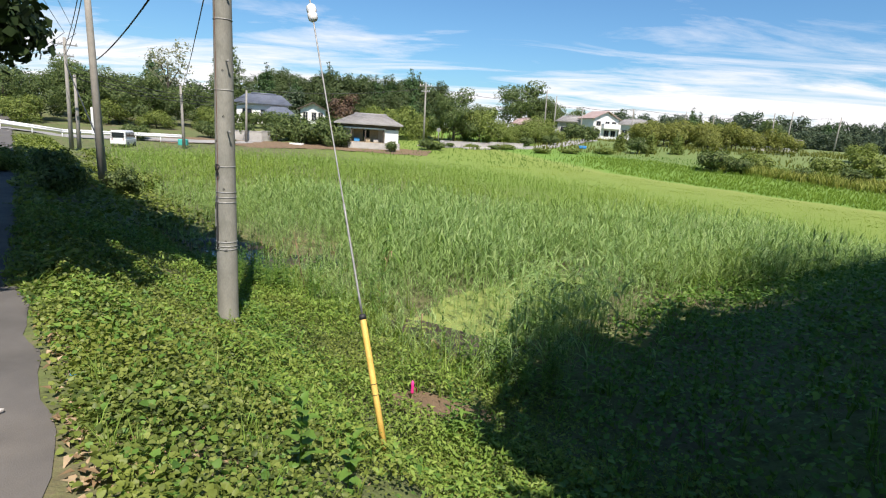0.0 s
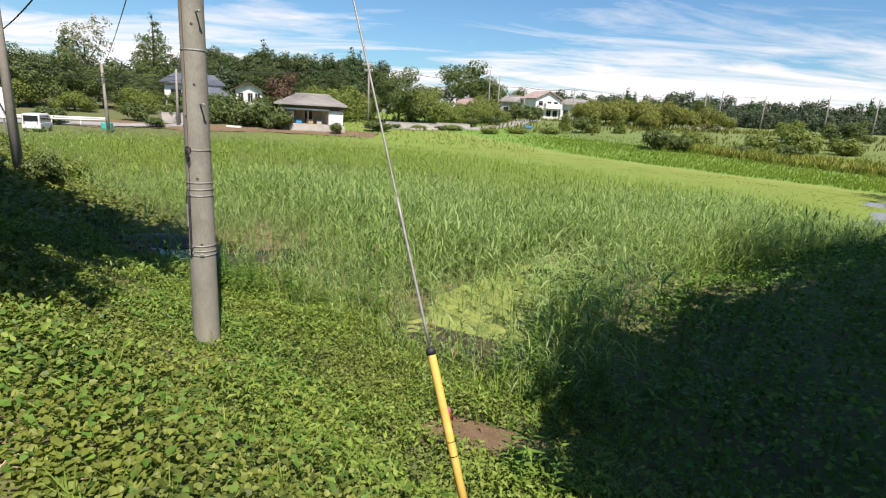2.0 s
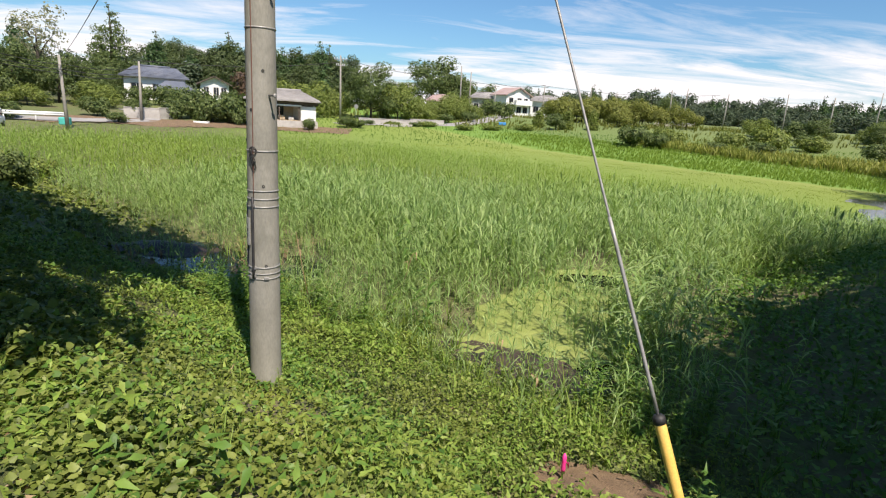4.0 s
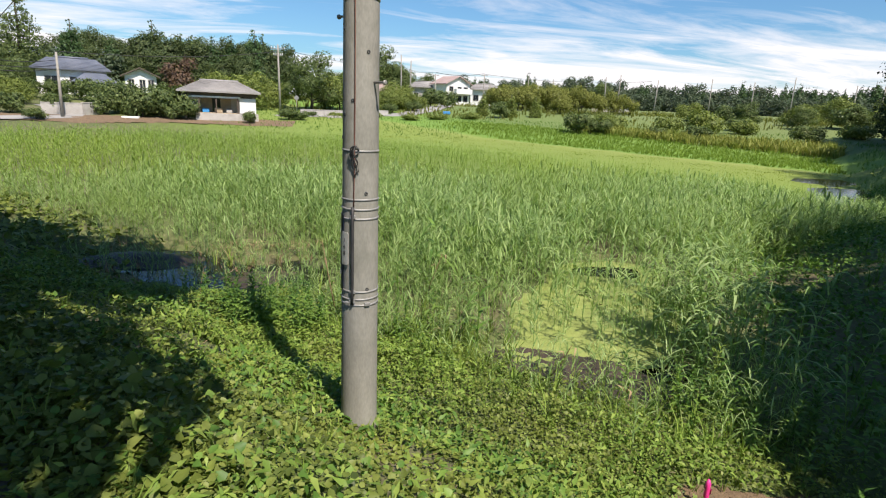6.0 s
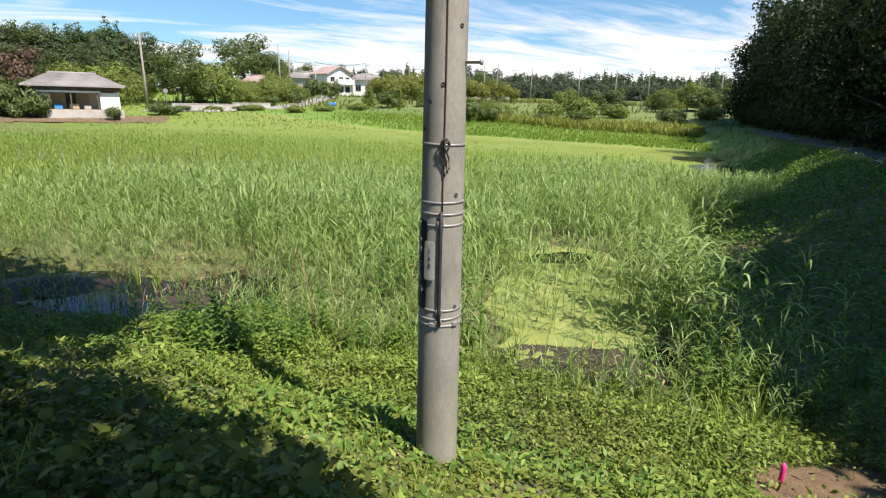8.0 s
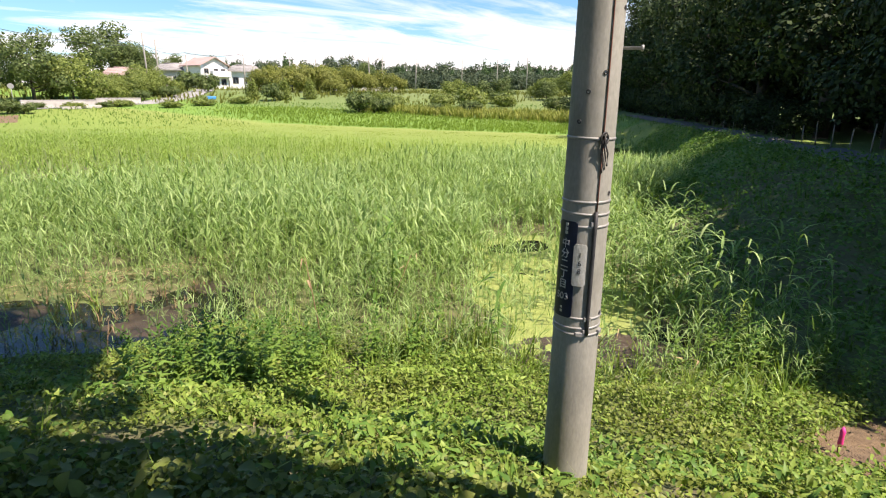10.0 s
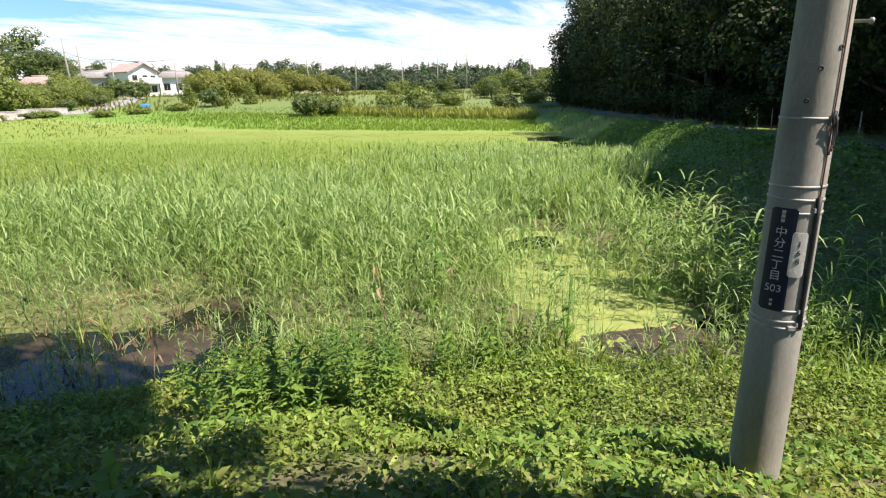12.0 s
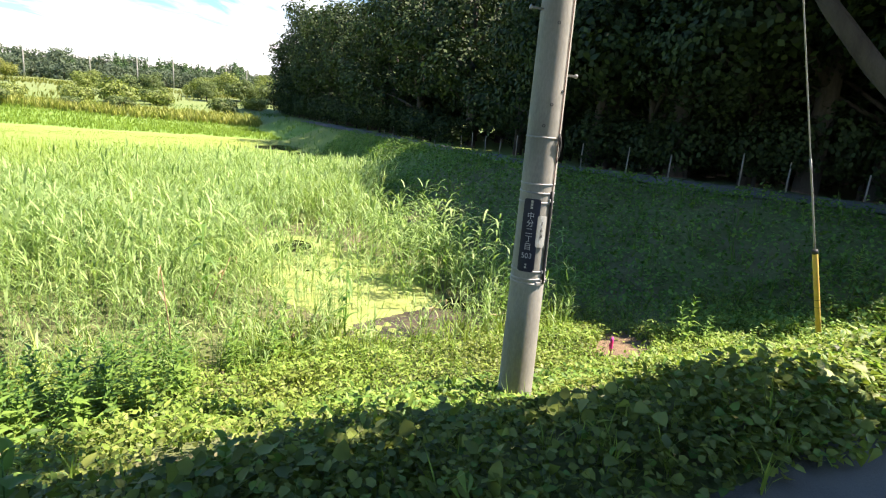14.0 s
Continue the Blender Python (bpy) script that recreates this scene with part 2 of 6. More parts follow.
def ground_material():
    """Green, brown and wet ground in patches, with the field strips beyond the reeds."""
    m, nt, b = material("marsh_ground")
    g = nt.nodes.new("ShaderNodeNewGeometry")
    s = nt.nodes.new("ShaderNodeSeparateXYZ")
    nt.links.new(g.outputs["Position"], s.inputs[0])

    def mth(op, a, b2=None):
        n = nt.nodes.new("ShaderNodeMath")
        n.operation = op
        for i, v in enumerate((a, b2)):
            if isinstance(v, (int, float)):
                n.inputs[i].default_value = v
            elif v is not None:
                nt.links.new(v, n.inputs[i])
        return n.outputs[0]

    big, small = link_noise(nt, 0.5, 6, 0.65), link_noise(nt, 7.0, 5, 0.65)
    near = ramp(nt, small, (0.3, (0.055, 0.06, 0.02)), (0.55, (0.11, 0.14, 0.04)), (0.75, (0.15, 0.12, 0.075)))
    near = blend(nt, near, (0.15, 0.11, 0.07), ramp(nt, big, (0.5, (0, 0, 0)), (0.68, (0.8, 0.8, 0.8))))
    q = mth("ADD", mth("MULTIPLY", s.outputs["X"], 0.83), mth("MULTIPLY", s.outputs["Y"], 0.55))
    q = mth("ADD", q, mth("MULTIPLY", big, 3.0))
    q = mth("DIVIDE", q, 100.0)
    field = ramp(nt, q, (0.15, (0.12, 0.17, 0.035)), (0.33, (0.16, 0.23, 0.036)), (0.425, (0.18, 0.235, 0.04)), (0.44, (0.22, 0.26, 0.06)),
                 (0.455, (0.13, 0.24, 0.03)), (0.57, (0.13, 0.22, 0.03)), (0.60, (0.12, 0.18, 0.04)), (0.9, (0.13, 0.17, 0.05)))
    field = blend(nt, field, ramp(nt, small, (0.3, (0.75, 0.75, 0.75)), (0.7, (1.15, 1.15, 1.1))), 0.8, "MULTIPLY")
    far = mth("MULTIPLY", mth("SUBTRACT", q, 0.13), 10.0)
    far = mth("MINIMUM", mth("MAXIMUM", far, 0.0), 1.0)
    col = blend(nt, near, field, far)
    nt.links.new(col, b.inputs["Base Color"])
    b.inputs["Roughness"].default_value = 0.95
    bp = nt.nodes.new("ShaderNodeBump")
    bp.inputs["Strength"].default_value, bp.inputs["Distance"].default_value = 0.7, 0.05
    nt.links.new(small, bp.inputs["Height"])
    nt.links.new(bp.outputs[0], b.inputs["Normal"])
    return m


M_GROUND = ground_material()

# ---- mesh helpers ----
def part(name, bm, mat, parent=None, label=""):
    """Links a bmesh as one mesh object, under a thing or a part if given."""
    me = bpy.data.meshes.new(name)
    bm.to_mesh(me)
    bm.free()
    return fit_part(name, me, mat, parent, label)


def fit_part(name, me, mat, parent=None, label=""):
    if not me.materials:
        me.materials.append(mat)
    ob = new(name, me)
    if parent:
        ob.parent = parent
    if label:
        tagged(ob, label)
    return ob


def thing(name, m, label, category, group="", kind=""):
    ob = new(name)
    ob.matrix_world = m
    ob.empty_display_size = 0.1
    return tagged(ob, label, category, group, kind)


def box(bm, x0, y0, z0, x1, y1, z1, bevel=0.0):
    r = bmesh.ops.create_cube(bm, size=1.0, matrix=Matrix.Translation(((x0 + x1) / 2, (y0 + y1) / 2, (z0 + z1) / 2)) @ Matrix.Diagonal((x1 - x0, y1 - y0, z1 - z0, 1)))
    if bevel:
        es = {e for v in r["verts"] for e in v.link_edges}
        bmesh.ops.bevel(bm, geom=list(es), offset=bevel, segments=2, affect="EDGES", profile=0.5)
    return bm


def boxes(*rows, bevel=0.0):
    bm = bmesh.new()
    for r in rows:
        box(bm, *r, bevel=bevel)
    return bm


def tube(bm, pts, radii, sides=10, cap=True):
    """A tapered tube through points."""
    rings, pts = [], [Vector(p) for p in pts]
    for i, p in enumerate(pts):
        d = (pts[min(i + 1, len(pts) - 1)] - pts[max(i - 1, 0)]).normalized()
        a = d.orthogonal().normalized() if abs(d.z) < 0.99 else Vector((1, 0, 0))
        a = (a - d * a.dot(d)).normalized()
        b = d.cross(a)
        r = radii[i] if isinstance(radii, (list, tuple)) else radii
        rings.append([bm.verts.new(p + r * (math.cos(k / sides * math.tau) * a + math.sin(k / sides * math.tau) * b)) for k in range(sides)])
    for u, v in zip(rings, rings[1:]):
        for k in range(sides):
            f = bm.faces.new((u[k], u[(k + 1) % sides], v[(k + 1) % sides], v[k]))
            f.smooth = True
    if cap:
        bm.faces.new(rings[0][::-1])
        bm.faces.new(rings[-1])
    return bm


def lathe(bm, profile, sides=32):
    """A turned shape about z from (radius, height) pairs."""
    rings = [[bm.verts.new((r * math.cos(k / sides * math.tau), r * math.sin(k / sides * math.tau), z)) for k in range(sides)] for r, z in profile]
    for u, v in zip(rings, rings[1:]):
        for k in range(sides):
            f = bm.faces.new((u[k], u[(k + 1) % sides], v[(k + 1) % sides], v[k]))
            f.smooth = True
    bm.faces.new(rings[0][::-1])
    bm.faces.new(rings[-1])
    return bm


def np_mesh(name, verts, faces, mat, smooth=False):
    """A mesh from arrays of places and equal-sized faces."""
    me = bpy.data.meshes.new(name)
    n, k = faces.shape
    me.vertices.add(len(verts))
    me.vertices.foreach_set("co", np.ascontiguousarray(verts, np.float32).ravel())
    me.loops.add(n * k)
    me.loops.foreach_set("vertex_index", np.ascontiguousarray(faces, np.int32).ravel())
    me.polygons.add(n)
    me.polygons.foreach_set("loop_start", np.arange(0, n * k, k, dtype=np.int32))
    if smooth:
        me.polygons.foreach_set("use_smooth", np.ones(n, bool))
    me.materials.append(mat)
    me.update(calc_edges=True)
    return me


def turns(yaw, tilt, roll=None):
    """Rotation arrays: tilt about x, then yaw about z."""
    cy, sy, ct, st = np.cos(yaw), np.sin(yaw), np.cos(tilt), np.sin(tilt)
    o, l = np.zeros_like(cy), np.ones_like(cy)
    rz = np.stack([np.stack([cy, -sy, o], -1), np.stack([sy, cy, o], -1), np.stack([o, o, l], -1)], -2)
    rx = np.stack([np.stack([l, o, o], -1), np.stack([o, ct, -st], -1), np.stack([o, st, ct], -1)], -2)
    m = rz @ rx
    if roll is not None:
        cr, sr = np.cos(roll), np.sin(roll)
        m = m @ np.stack([np.stack([cr, o, sr], -1), np.stack([o, l, o], -1), np.stack([-sr, o, cr], -1)], -2)
    return m


def scatter(template, places, turn, size):
    """Copies of a (verts, tris) template at places, as one pair of arrays."""
    tv, tf = template
    size = np.asarray(size, float)
    size = size[:, None, None] if size.ndim == 1 else size[:, None, :]
    v = np.einsum("nij,nkj->nki", turn, tv[None] * size) + places[:, None]
    f = tf[None] + (np.arange(len(places)) * len(tv))[:, None, None]
    return v.reshape(-1, 3), f.reshape(-1, tf.shape[1])


def joined(pairs):
    vs, fs, n = [], [], 0
    for v, f in pairs:
        vs.append(v)
        fs.append(f + n)
        n += len(v)
    return np.concatenate(vs), np.concatenate(fs)


# ---- lie of the land ----
ROAD_P, ROAD_D, ROAD_N = np.array((2.1, -5.8)), np.array((-0.68, 0.733)), np.array((0.733, 0.68))
BANK = np.array([(9.0, -18.0), (9.2, -9.0), (10.6, -2.0), (12.2, 1.8), (14.5, 5.0), (24.5, 12.8), (33.0, 22.0), (44.0, 34.5), (60.0, 52.0), (130.0, 125.0)])
POOLS = [(-2.4, 6.3, 1.9, 1.25, 0.35), (-4.6, 7.9, 2.2, 1.2, 0.25), (-0.9, 7.2, 0.7, 0.9, 0.2), (5.9, 6.7, 1.2, 0.9, 0.3), (2.9, 2.5, 0.8, 0.5, 0.25), (3.9, 1.9, 0.9, 0.6, 0.25),
         (4.5, 4.6, 2.4, 2.4, 0.14), (22.9, 16.6, 2.2, 2.0, 0.3), (25.8, 20.0, 2.4, 2.2, 0.3), (29.2, 24.6, 2.4, 2.0, 0.3)]
WATER_Z = -0.80


def road_uv(x, y):
    return (x - ROAD_P[0]) * ROAD_D[0] + (y - ROAD_P[1]) * ROAD_D[1], (x - ROAD_P[0]) * ROAD_N[0] + (y - ROAD_P[1]) * ROAD_N[1]


def bank_off(x, y):
    """Distance from the bank's upper edge, positive on the marsh side."""
    best, sign = np.full(np.shape(x), 1e9), np.ones(np.shape(x))
    for (ax, ay), (bx, by) in zip(BANK, BANK[1:]):
        dx, dy = bx - ax, by - ay
        k = np.clip(((x - ax) * dx + (y - ay) * dy) / (dx * dx + dy * dy), 0, 1)
        px, py = x - ax - k * dx, y - ay - k * dy
        d = np.hypot(px, py)
        side = np.sign(dx * py - dy * px)
        near = d < best
        best, sign = np.where(near, d, best), np.where(near, side, sign)
    return best * np.where(sign == 0, 1, sign)


def waves(x, y, s, seed=0):
    """Cheap smooth unevenness, about -1 to 1."""
    a = seed * 1.7
    return (np.sin(x * s + 1.3 * np.sin(y * s * 0.7 + a) + a) + np.sin(y * s * 1.13 + 1.1 * np.sin(x * s * 0.9 - a) + 2 * a) + np.sin((x + y) * s * 0.53 + a * 3)) / 3


def smooth_step(v, a, b):
    k = np.clip((v - a) / (b - a), 0, 1)
    return k * k * (3 - 2 * k)


def road_height(u):
    return np.clip(1.47 - 0.055 * (u + 2.4), 0.35, 2.2)


def height(x, y):
    x, y = np.asarray(x, float), np.asarray(y, float)
    u, v = road_uv(x, y)
    zr = road_height(u)
    k1, k2, k3 = smooth_step(v, 0.15, 2.7), np.clip((v - 2.5) / 0.6, 0, 1), np.clip((v - 3.1) / 1.7, 0, 1)
    z = zr - (zr - 0.02) * k1 - 0.54 * k2 - 0.17 * k3
    z = z + np.where(v < -2.9, 0.25 * smooth_step(-v, 2.9, 5.0), 0)
    b = bank_off(x, y)
    wide = 5.2 - 2.2 * smooth_step(x, 11, 16)
    top = 0.98 - 0.4 * smooth_step(x, 12, 26)
    zb = top - (top + 0.75) * smooth_step(b / wide, 0.03, 1.0)
    z = np.maximum(z, zb)
    r = np.hypot(x, y)
    zf = np.interp(r, [0, 48, 56, 64, 80, 95, 130, 300, 4000], [-0.70, -0.68, -0.60, 0.05, 0.95, 2.2, 3.0, 5.0, 5.0])
    z = np.maximum(z, zf)
    z = z + 0.05 * waves(x, y, 1.1) * smooth_step(v, 0.3, 1.2) + 0.03 * waves(x, y, 3.1, 2) * smooth_step(v, 0.3, 1.2)
    for px, py, ax, ay, deep in POOLS:
        z = z - deep * np.exp(-(((x - px) / ax) ** 2 + ((y - py) / ay) ** 2) * 1.3)
    return z


def axis_steps(lo, hi, fine, reach):
    a = list(np.arange(lo, hi, fine))
    step, p = fine, hi
    while p < reach:
        a.append(p)
        step = min(step * 1.12, 400)
        p += step
    step, p = fine, lo - fine
    while p > -reach:
        a.insert(0, p)
        step = min(step * 1.12, 400)
        p -= step
    return np.array(a)


def grid_mesh(name, xs, ys, zfun, mat):
    gx, gy = np.meshgrid(xs, ys)
    v = np.stack([gx.ravel(), gy.ravel(), zfun(gx, gy).ravel()], -1)
    i = np.arange(len(xs) * len(ys)).reshape(len(ys), len(xs))
    f = np.stack([i[:-1, :-1], i[:-1, 1:], i[1:, 1:], i[1:, :-1]], -1).reshape(-1, 4)
    return np_mesh(name, v, f, mat, True)


ground = new("ground", grid_mesh("ground", axis_steps(-10, 14, 0.2, 3500), axis_steps(-9, 12, 0.2, 3500), height, M_GROUND))
tagged(ground, "grassy marsh ground rising to banks and far fields", "ground", kind="structure")


def sheet(name, keep, xs, ys, zfun, mat, label, category):
    """A flat-lying sheet with an uneven outline: the cells of a grid for which keep holds."""
    gx, gy = np.meshgrid(xs, ys)
    v = np.stack([gx.ravel(), gy.ravel(), zfun(gx, gy).ravel()], -1)
    i = np.arange(len(xs) * len(ys)).reshape(len(ys), len(xs))
    cx, cy = (gx[:-1, :-1] + gx[1:, 1:]) / 2, (gy[:-1, :-1] + gy[1:, 1:]) / 2
    f = np.stack([i[:-1, :-1], i[:-1, 1:], i[1:, 1:], i[1:, :-1]], -1)[keep(cx, cy)]
    used, f = np.unique(f, return_inverse=True)
    ob = new(name, np_mesh(name, v[used], f.reshape(-1, 4), mat, True))
    return tagged(ob, label, category, kind="structure")


wx, wy = np.arange(-14, 50, 0.25), np.arange(-2, 36, 0.25)
sheet("water", lambda x, y: height(x, y) < WATER_Z + 0.05, wx, wy, lambda x, y: WATER_Z + 0 * x, M_WATER, "shallow dark water standing between the reeds", "water")

# the lane, with a ragged grassy edge
ru, rv = np.arange(-30, 90, 0.25), np.linspace(0, 1, 13)
gu, gv = np.meshgrid(ru, rv)
edge = 0.02 + 0.10 * waves(gu, gu * 0.3, 1.3) + 0.06 * waves(gu, gu, 4.1, 3)
vv = edge + (-2.9 - edge) * gv
rx, ry = ROAD_P[0] + gu * ROAD_D[0] + vv * ROAD_N[0], ROAD_P[1] + gu * ROAD_D[1] + vv * ROAD_N[1]
rz = np.maximum(height(rx, ry), road_height(gu)) + 0.018 - 0.012 * (np.abs(gv - 0.5) * 2) ** 2
ri = np.arange(gu.size).reshape(gu.shape)
lane = new("road", np_mesh("road", np.stack([rx.ravel(), ry.ravel(), rz.ravel()], -1),
                           np.stack([ri[:-1, :-1], ri[1:, :-1], ri[1:, 1:], ri[:-1, 1:]], -1).reshape(-1, 4)[:, ::-1], M_ASPHALT, True))
tagged(lane, "narrow worn grey asphalt lane with ragged edge", "road", kind="structure")


def along(line, offset, step):
    """Points at even steps along a line of corners, moved sideways (positive to the left)."""
    out = []
    for (ax, ay), (bx, by) in zip(line, line[1:]):
        d = np.array((bx - ax, by - ay))
        n = int(max(1, np.hypot(*d) // step))
        d1 = d / np.hypot(*d)
        out += [np.array((ax, ay)) + d * k / n + offset * np.array((-d1[1], d1[0])) for k in range(n)]
    return np.array(out)


a, c = along(BANK[:8], -0.5, 1.0), along(BANK[:8], -2.7, 1.0)
tv = []
for k in (0, 0.33, 0.66, 1):
    p = a + (c - a) * k
    tv.append(np.column_stack([p, height(p[:, 0], p[:, 1]) + 0.05]))
n = len(a)
ti = np.arange(4 * n).reshape(4, n)
track = new("track", np_mesh("track", np.concatenate(tv), np.stack([ti[:-1, :-1], ti[1:, :-1], ti[1:, 1:], ti[:-1, 1:]], -1).reshape(-1, 4)[:, ::-1], M_TRACK, True))
tagged(track, "gravel track along the top of the wooded bank", "path", kind="structure")

# bare soil by the marker stake, and the dug garden strip before the bungalow
sx, sy = np.arange(2.0, 5.2, 0.08), np.arange(-2.2, 0.6, 0.08)
sheet("soil", lambda x, y: ((x - 3.4) / 1.0) ** 2 + ((y + 0.8) / 0.5) ** 2 + 0.35 * waves(x, y, 5.0, 1) < 0.8, sx, sy, lambda x, y: height(x, y) + 0.02 + 0.015 * waves(x, y, 17, 4), M_SOIL, "patch of bare brown soil among creepers", "soil")
sx, sy = np.arange(-34, -4, 0.6), np.arange(50, 70, 0.6)
sheet("soil_garden", lambda x, y: (np.hypot(x, y) > 59.2 + waves(x, y, 0.6)) & (np.hypot(x, y) < 64.5), sx, sy, lambda x, y: height(x, y) + 0.05, M_SOIL, "strip of dug brown garden soil", "soil")

sx, sy = np.arange(-9, 1.0, 0.1), np.arange(4.4, 11.0, 0.1)
sheet("mud", lambda x, y: ((x + 3.8) / 4.6) ** 2 + ((y - 7.6) / 2.9) ** 2 < 1.0, sx, sy,
      lambda x, y: WATER_Z - 0.045 + 0.2 * np.exp(-(((x + 4.2) / 1.1) ** 2 + ((y - 8.0) / 0.4) ** 2)) + 0.07 * waves(x, y, 1.35, 12) + 0.035 * waves(x, y, 4.3, 13) + 0.015 * waves(x, y, 15, 2) - 0.12 * smooth_step(((x + 3.8) / 4.6) ** 2 + ((y - 7.6) / 2.9) ** 2, 0.6, 1.0),
      M_MUD, "dark wet mud banks between the pools", "mud")

sx, sy = np.arange(1.2, 5.2, 0.03), np.arange(0.6, 3.8, 0.03)
sheet("mud_shore", lambda x, y: (((x - 3.1) * 0.81 - (y - 2.15) * 0.58) / 1.45) ** 2 + (((x - 3.1) * 0.58 + (y - 2.15) * 0.81) / 0.5) ** 2 + 0.3 * waves(x, y, 4.0, 17) + 0.2 * waves(x, y, 15.0, 18) < 0.9, sx, sy,
      lambda x, y: WATER_Z + 0.035 + 0.03 * waves(x, y, 2.7, 22) + 0.015 * waves(x, y, 9.0, 23) + 0.012 * waves(x, y, 27.0, 24), M_MUD, "wet brown mud at the edge of the duckweed", "mud")

WEED = [(2.0, 3.3), (3.6, 6.0), (6.2, 8.2), (8.4, 7.0), (7.2, 4.9), (4.6, 2.4), (3.2, 1.7), (2.2, 2.2)]


def inside(poly, x, y):
    hit = np.zeros(np.shape(x), bool)
    for (ax, ay), (bx, by) in zip(poly, poly[1:] + poly[:1]):
        cross_ = ((ay > y) != (by > y)) & (x < (bx - ax) * (y - ay) / (by - ay + 1e-12) + ax)
        hit ^= cross_
    return hit


sx, sy = np.arange(1.0, 9.5, 0.03), np.arange(1.0, 9.0, 0.03)
sheet("duckweed", lambda x, y: inside(WEED, x + 0.25 * waves(x, y, 2.2, 5), y + 0.25 * waves(x, y, 2.0, 6) + 0.08 * waves(x, y, 13, 4)) & (waves(x, y, 2.3, 7) + 0.35 * waves(x, y, 9, 8) + 0.45 * waves(x, y, 31, 3) > -1.15) & (((x - 5.75) / 0.8) ** 2 + ((y - 6.65) / 0.5) ** 2 + 0.4 * waves(x, y, 5, 3) > 0.9), sx, sy,
      lambda x, y: WATER_Z + 0.03 + 0.01 * waves(x, y, 11, 9), M_DUCKWEED, "bright yellow-green duckweed floating on the water", "duckweed")

# ---- utility pole beside the lane ----
pole = thing("utility_pole", pose(0, 0, -0.05), "tall grey concrete utility pole with steel bands and cables", "utility pole")
POLE_R = lambda z: 0.149 - z / 150.0
bm = lathe(bmesh.new(), [(POLE_R(z), z) for z in (-0.6, 0, 0.6, 1.2, 2, 3, 4, 6, 8, 10.4)] + [(0.06, 10.42)], 40)
part("shaft", bm, M_CONCRETE, pole)


def band(z, thick=0.006, tall=0.022, tilt=0.0, mat=M_STEEL, name="steel_band"):
    bm = lathe(bmesh.new(), [(POLE_R(z), -tall / 2), (POLE_R(z) + thick, -tall / 2 + 0.003), (POLE_R(z) + thick, tall / 2 - 0.003), (POLE_R(z), tall / 2)], 40)
    ob = part(name, bm, mat, pole)
    ob.matrix_local = pose(0, 0, z, tilt, tilt * 0.6, 0)
    return ob


for z, tilt in ((2.37, 1.2), (2.01, -0.8), (1.94, 1.0), (1.865, -1.0), (1.30, 0.8), (1.235, -1.5), (1.195, 1.5), (3.4, 0.5), (4.3, -0.6), (5.4, 0.4)):
    band(z, 0.005, 0.016, tilt)


def on_pole(az, z, off=0.0):
    """Place on the shaft at a bearing clockwise from +y."""
    r = POLE_R(z) + off
    return Vector((math.sin(radians(az)) * r, math.cos(radians(az)) * r, z))


# cable strap that is knotted at the upper band
bm = bmesh.new()
for k in range(3):
    a0 = 199 + 3 * k
    tube(bm, [on_pole(a0, 2.40, 0.012), on_pole(a0 + 3, 2.355 - 0.01 * k, 0.03), on_pole(a0 - 8 + 2 * k, 2.29 - 0.02 * k, 0.02), on_pole(a0 - 10 + 3 * k, 2.22 - 0.018 * k, 0.012)], 0.0055, 6)
tube(bm, [on_pole(200, 2.37, 0.014) + Vector((0.03 * math.cos(t), 0, 0.035 * math.sin(t))) for t in np.linspace(0, 6.1, 12)], 0.006, 6)
part("cable_knot", bm, M_BLACK, pole, "knotted black cable tie")
bm = tube(bmesh.new(), [on_pole(203 + 2.5 * math.sin(z * 1.7), z, 0.006) for z in np.linspace(1.93, 6.0, 30)], 0.004, 6)
part("earth_wire", bm, M_COPPER, pole, "thin brown earth wire")
bm = tube(bmesh.new(), [on_pole(205, z, 0.013) for z in np.linspace(1.2, 1.96, 8)], 0.012, 8)
part("conduit", bm, M_CABLE, pole, "thin dark conduit")
# small threaded sockets and step bolts
for az, z in ((165, 2.06), (244, 2.62), (262, 2.46), (208, 2.72), (268, 1.62), (160, 1.32), (250, 3.2), (160, 3.05), (160, 3.65)):
    bm = bmesh.new()
    lathe(bm, [(0.013, 0), (0.013, 0.006), (0.007, 0.006), (0.007, 0.001)], 14)
    ob = part("socket", bm, M_BLACK, pole)
    ob.matrix_local = look(on_pole(az, z, -0.002), on_pole(az, z, -1.0))
for az, z in ((138, 2.85), (318, 3.3), (138, 3.77), (318, 4.22), (138, 4.69), (318, 5.15)):
    bm = lathe(bmesh.new(), [(0.009, 0.0), (0.009, 0.105), (0.017, 0.106), (0.017, 0.118), (0.008, 0.12)], 12)
    ob = part("step_bolt", bm, M_STEEL, pole)
    ob.matrix_local = look(on_pole(az, z, -0.01), on_pole(az, z, -1.0))
for az, z in ((206, 1.22), (222, 1.20), (206, 1.885), (205, 1.30), (160, 1.20)):
    bm = boxes((-0.022, -0.012, -0.010, 0.022, 0.014, 0.010), bevel=0.003)
    ob = part("buckle", bm, M_STEEL, pole)
    ob.matrix_local = look(on_pole(az, z, 0.005), on_pole(az, z, 1.0)) @ pose(0, 0, 0)


